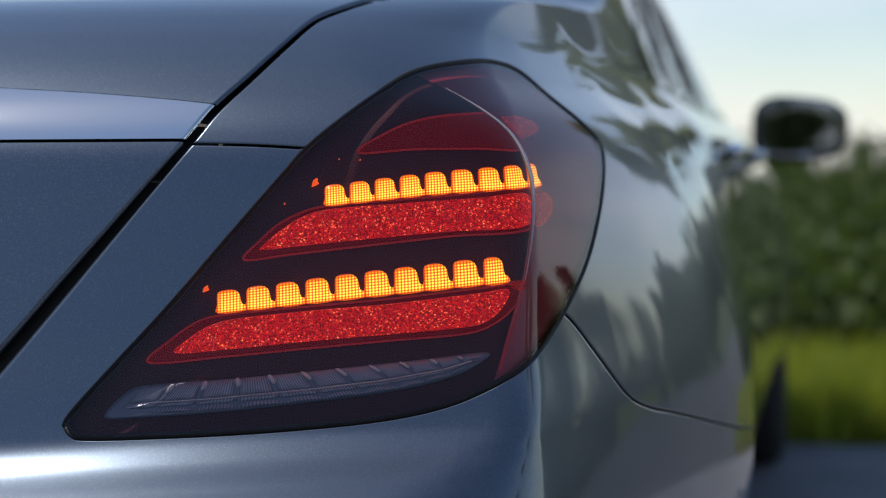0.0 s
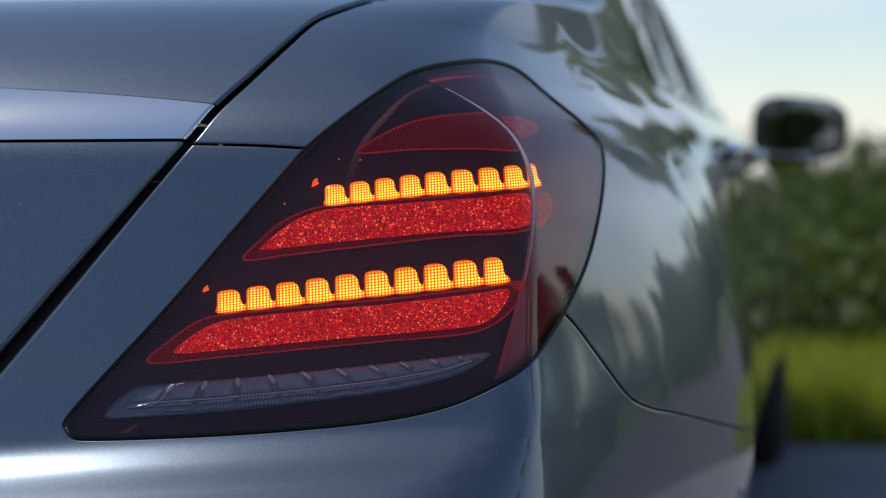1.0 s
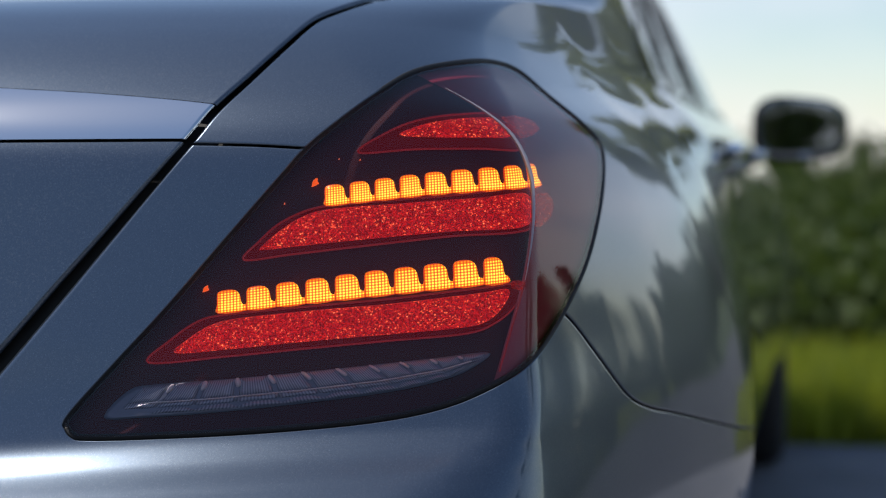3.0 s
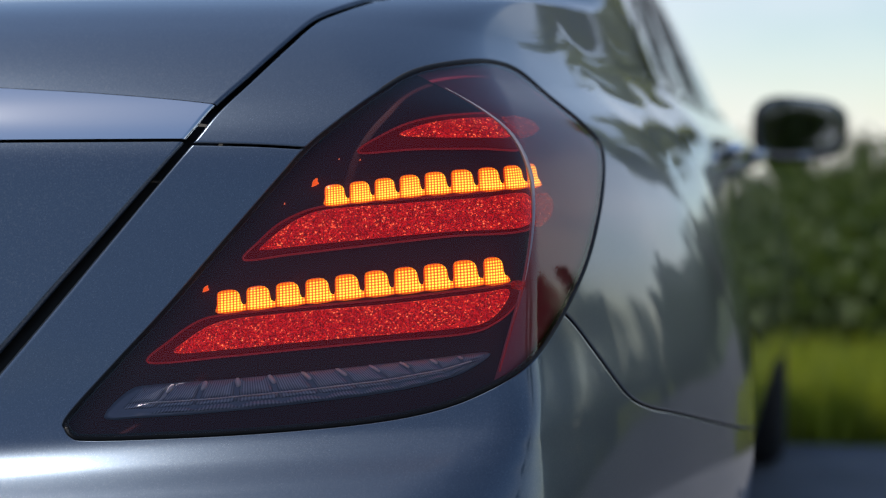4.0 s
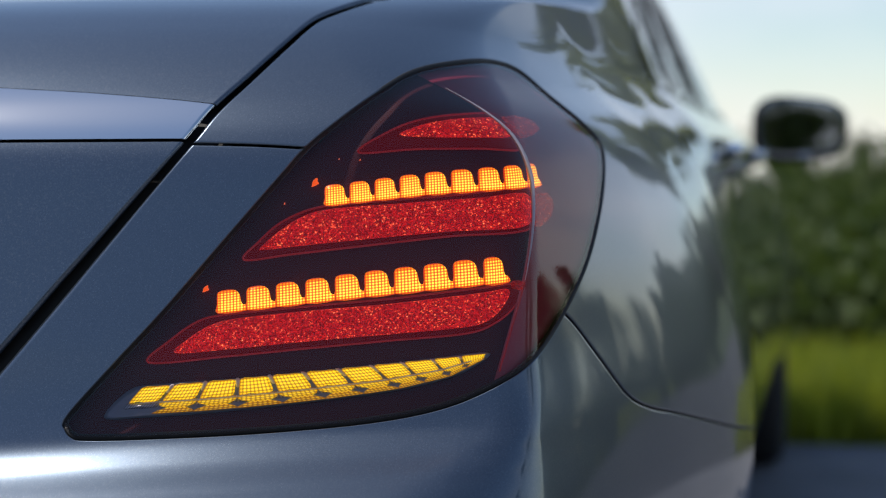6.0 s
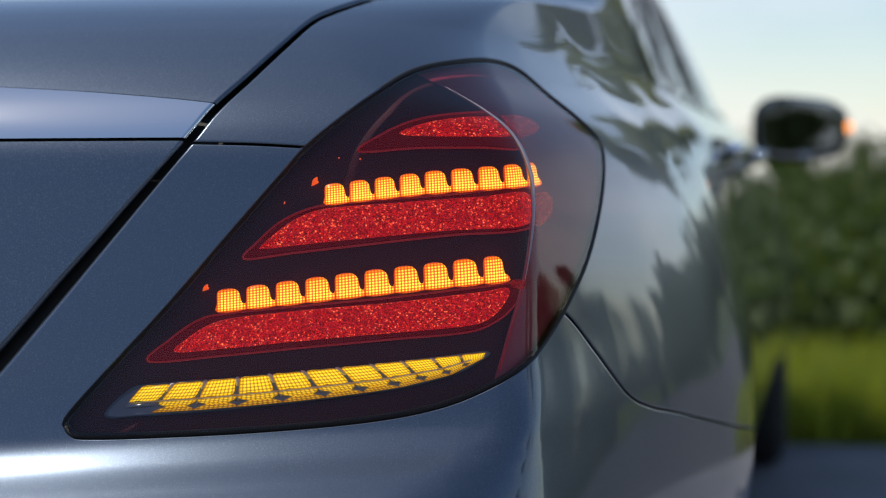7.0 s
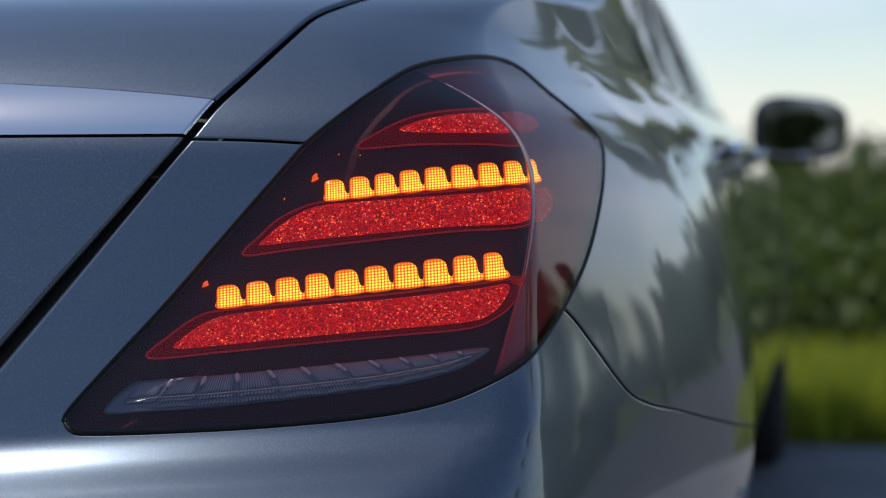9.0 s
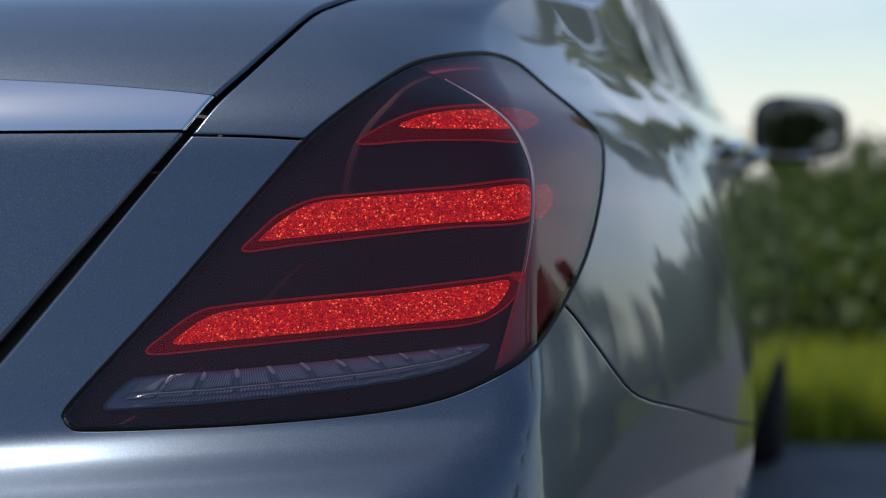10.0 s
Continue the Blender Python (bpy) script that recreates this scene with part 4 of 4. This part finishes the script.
for i in range(11):
    u0, u1 = i / 11, (i + 1) / 11
    upper = slanted(u0 + 0.002, u0 + 0.086, 0.42, 1.0)
    middle = slanted(u0, u1, 0.17, 0.43)
    lower = slanted(u0 + 0.004, u1 + 0.004, 0.0, 0.20)
    signal_cells.append(tooth("signal_cell", upper, AMBER_SIGNAL, 0.0135, CELL, "amber turn signal cell"))
    tooth("clear_cell", slanted(u0 + 0.004, u0 + 0.080, 0.44, 1.0), CLEAR_CELL, 0.0160, FLAT_CELL, "grey clear reflector cell")
    tooth("clear_cell", slanted(u0, u1, 0.20, 0.42), CLEAR_CELL, 0.0160, LOW_FLAT, "grey clear reflector cell")
    if i > 0:
        signal_cells.append(tooth("signal_cell", middle, AMBER_MIDDLE, 0.0137, LOW_CELL, "amber turn signal cell"))
        signal_cells.append(tooth("signal_cell", lower, AMBER_LOW, 0.0139, ARC_CELL, "dimmer amber turn signal cell"))
        tooth("clear_cell", lower, CLEAR_CELL, 0.0162, ARC_CELL, "grey clear reflector cell")
    if i < 10:
        tooth("bright_notch", signal_quad(u0 + 0.080, u1 + 0.001, 0.72, 1.0), BRIGHT_CELL, 0.0155, [(0.0, 0.0), (0.0, 1.0), (1.0, 1.0), (1.0, 0.2)], "bright clear notch between reflector cells")
bm = bmesh.new()
ribs = [signal_quad(u, u, 0.41, 0.41)[0] for u in np.linspace(0.03, 0.93, 200)]
pts = corner_point(np.array([r[0] for r in ribs]), np.array([r[1] for r in ribs])) - 0.0128 * N_AXIS - PIVOT
tube(bm, [tuple(p) for p in pts], [0.0008 if k % 2 else 0.0005 for k in range(200)], 6)
part("serrated_rib", bm, BRIGHT_CELL, lamp, "thin serrated clear rib along the turn signal")
# stray lit facets beside the rows
for p, q, w, h in ((0.6085, 0.9330, 0.0075, 0.0110), (0.5050, 0.8340, 0.0070, 0.0080), (0.6540, 0.9580, 0.0018, 0.0020), (0.5820, 0.9160, 0.0016, 0.0030), (0.6340, 0.9590, 0.0016, 0.0018)):
    row_cells.append(tooth("light_glint", [(p, q), (p + w * 0.8, q + h * 0.25), (p + w, q + h), (p + w * 0.15, q + h * 0.55)], GLINT, 0.0145, TOOTH, "small orange lit facet"))


# ---- wheels ----
def wheel(at):
    hub = new("wheel")
    hub.parent = car
    hub.location = Vector(at) - Vector(PIVOT)
    bm = bmesh.new()
    prof = [(0.245, -0.12), (0.30, -0.125), (0.335, -0.11), (0.345, -0.08), (0.345, 0.08), (0.335, 0.11), (0.30, 0.125), (0.245, 0.12)]
    rings = []
    for k in range(48):
        a = 2 * math.pi * k / 48
        rings.append([bm.verts.new((w, r * math.cos(a), r * math.sin(a))) for r, w in prof])
    for k in range(48):
        r0, r1 = rings[k], rings[(k + 1) % 48]
        for j in range(len(prof)):
            bm.faces.new((r0[j], r1[j], r1[(j + 1) % len(prof)], r0[(j + 1) % len(prof)]))
    part("tyre", bm, RUBBER, hub, "black rubber tyre")
    bm = bmesh.new()
    for k in range(10):
        a = 2 * math.pi * k / 10
        tube(bm, [(0.085, 0.04 * math.cos(a), 0.04 * math.sin(a)), (0.10, 0.24 * math.cos(a), 0.24 * math.sin(a))], [0.024, 0.016], 6)
    bmesh.ops.create_cone(bm, cap_ends=True, segments=32, radius1=0.06, radius2=0.05, depth=0.05, matrix=Matrix.Translation((0.085, 0, 0)) @ Matrix.Rotation(radians(90), 4, "Y"))
    part("rim", bm, ALLOY, hub, "silver alloy rim")
    bm = bmesh.new()
    bmesh.ops.create_cone(bm, cap_ends=True, segments=40, radius1=0.246, radius2=0.246, depth=0.10, matrix=Matrix.Translation((-0.02, 0, 0)) @ Matrix.Rotation(radians(90), 4, "Y"))
    part("brake_drum", bm, GAP_BLACK, hub)
    return hub


for y in (1.20, 4.22):
    wheel((0.815, y, 0.345))
    other = wheel((-0.815, y, 0.345))
    other.rotation_euler = (0, 0, math.pi)


# ---- door mirror and handles ----
def superform(name, centre, half, mat, parent, label="", power=2.6, taper=0.0, turn=0):
    bm = bmesh.new()
    bmesh.ops.create_uvsphere(bm, u_segments=40, v_segments=24, radius=1.0)
    for v in bm.verts:
        c = v.co
        k = (abs(c.x) ** power + abs(c.y) ** power + abs(c.z) ** power) ** (-1 / power)
        c *= k
        c.z *= 1 - taper * c.x
        v.co = Matrix.Rotation(radians(turn), 3, "Z") @ Vector((c.x * half[0], c.y * half[1], c.z * half[2]))
        v.co += Vector(centre) - Vector(PIVOT)
    return part(name, bm, mat, parent, label)


mirror = superform("door_mirror", (0.996, 3.22, 1.055), (0.125, 0.075, 0.086), MIRROR_SHELL, car, "black door mirror with amber repeater", 3.2, 0.12, 4)
superform("mirror_glass", (1.003, 3.144, 1.057), (0.112, 0.0015, 0.076), MIRROR_GLASS, mirror, "mirror glass, coloured dark in place of reflected trees", 3.0, 0.10, 4)
superform("mirror_cap", (1.00, 3.27, 1.058), (0.116, 0.070, 0.078), PAINT, mirror, "painted mirror cap", 3.0, 0.12, 4)
superform("mirror_foot", (0.86, 3.25, 0.985), (0.06, 0.04, 0.02), TRIM_BLACK, mirror)
# chrome piece added to give a sun glint below the glass
superform("mirror_glint", (1.010, 3.150, 0.985), (0.020, 0.012, 0.008), CHROME, mirror, "small chrome piece added for the sun glint under the mirror glass", 2.0)
REPEATER_LIGHT = superform("repeater_light", (1.118, 3.175, 1.060), (0.012, 0.012, 0.014), REPEATER, mirror, "amber repeater light", 2.2)
for y in (1.74, 2.84):
    handle = superform("door_handle", (0.908, y, 0.982), (0.022, 0.115, 0.017), CHROME, car, "chrome door handle", 2.6)


# ---- what moves: the car rises at its tail; lit cells stand forward when lit and draw back into the housing when dark ----
def lit_rows(spans, away):
    """Rows for a light that stands at its place within the spans of seconds, and back in its housing outside them."""
    on, off = Matrix.Identity(4), Matrix.Translation(away)
    tick = 1 / FPS
    rows = [(0, on if spans[0][0] <= 0 else off)]
    for a, b in spans:
        if a > 0:
            rows += [(a - 2 * tick, off), (a - tick, off), (a, on), (a + tick, on)]
        if b < 10:
            rows += [(b - 2 * tick, on), (b - tick, on), (b, off), (b + tick, off)]
    rows.append((10, on if spans[-1][1] >= 10 else off))
    return rows


def motions():
    rise = [(0, 0), (5.7, 0), (6.3, 0.02), (7.0, 0.12), (7.5, 0.21), (8.0, 0.31), (8.5, 0.41), (9.0, 0.54), (9.5, 0.73), (10.0, 1.0)]
    walk(car, [(t, pose(PIVOT[0], PIVOT[1] - 0.004 * k, PIVOT[2], -0.155 * k, 0, 0)) for t, k in rise])
    back = Vector(-N_AXIS * 0.022)
    for cell in row_cells:
        walk(cell, lit_rows([(0, 9.35)], back))
    blink = [(4.35, 4.66), (4.95, 5.35), (5.68, 6.02), (6.34, 6.68), (6.98, 7.35), (7.6, 7.87)]
    for cell in signal_cells:
        walk(cell, lit_rows(blink, back))
    walk(TOP_BAR, lit_rows([(2.17, 10)], back))
    walk(REPEATER_LIGHT, lit_rows([(a + 0.03, b - 0.06) for a, b in blink], Vector((-0.05, 0.03, 0))))


motions()
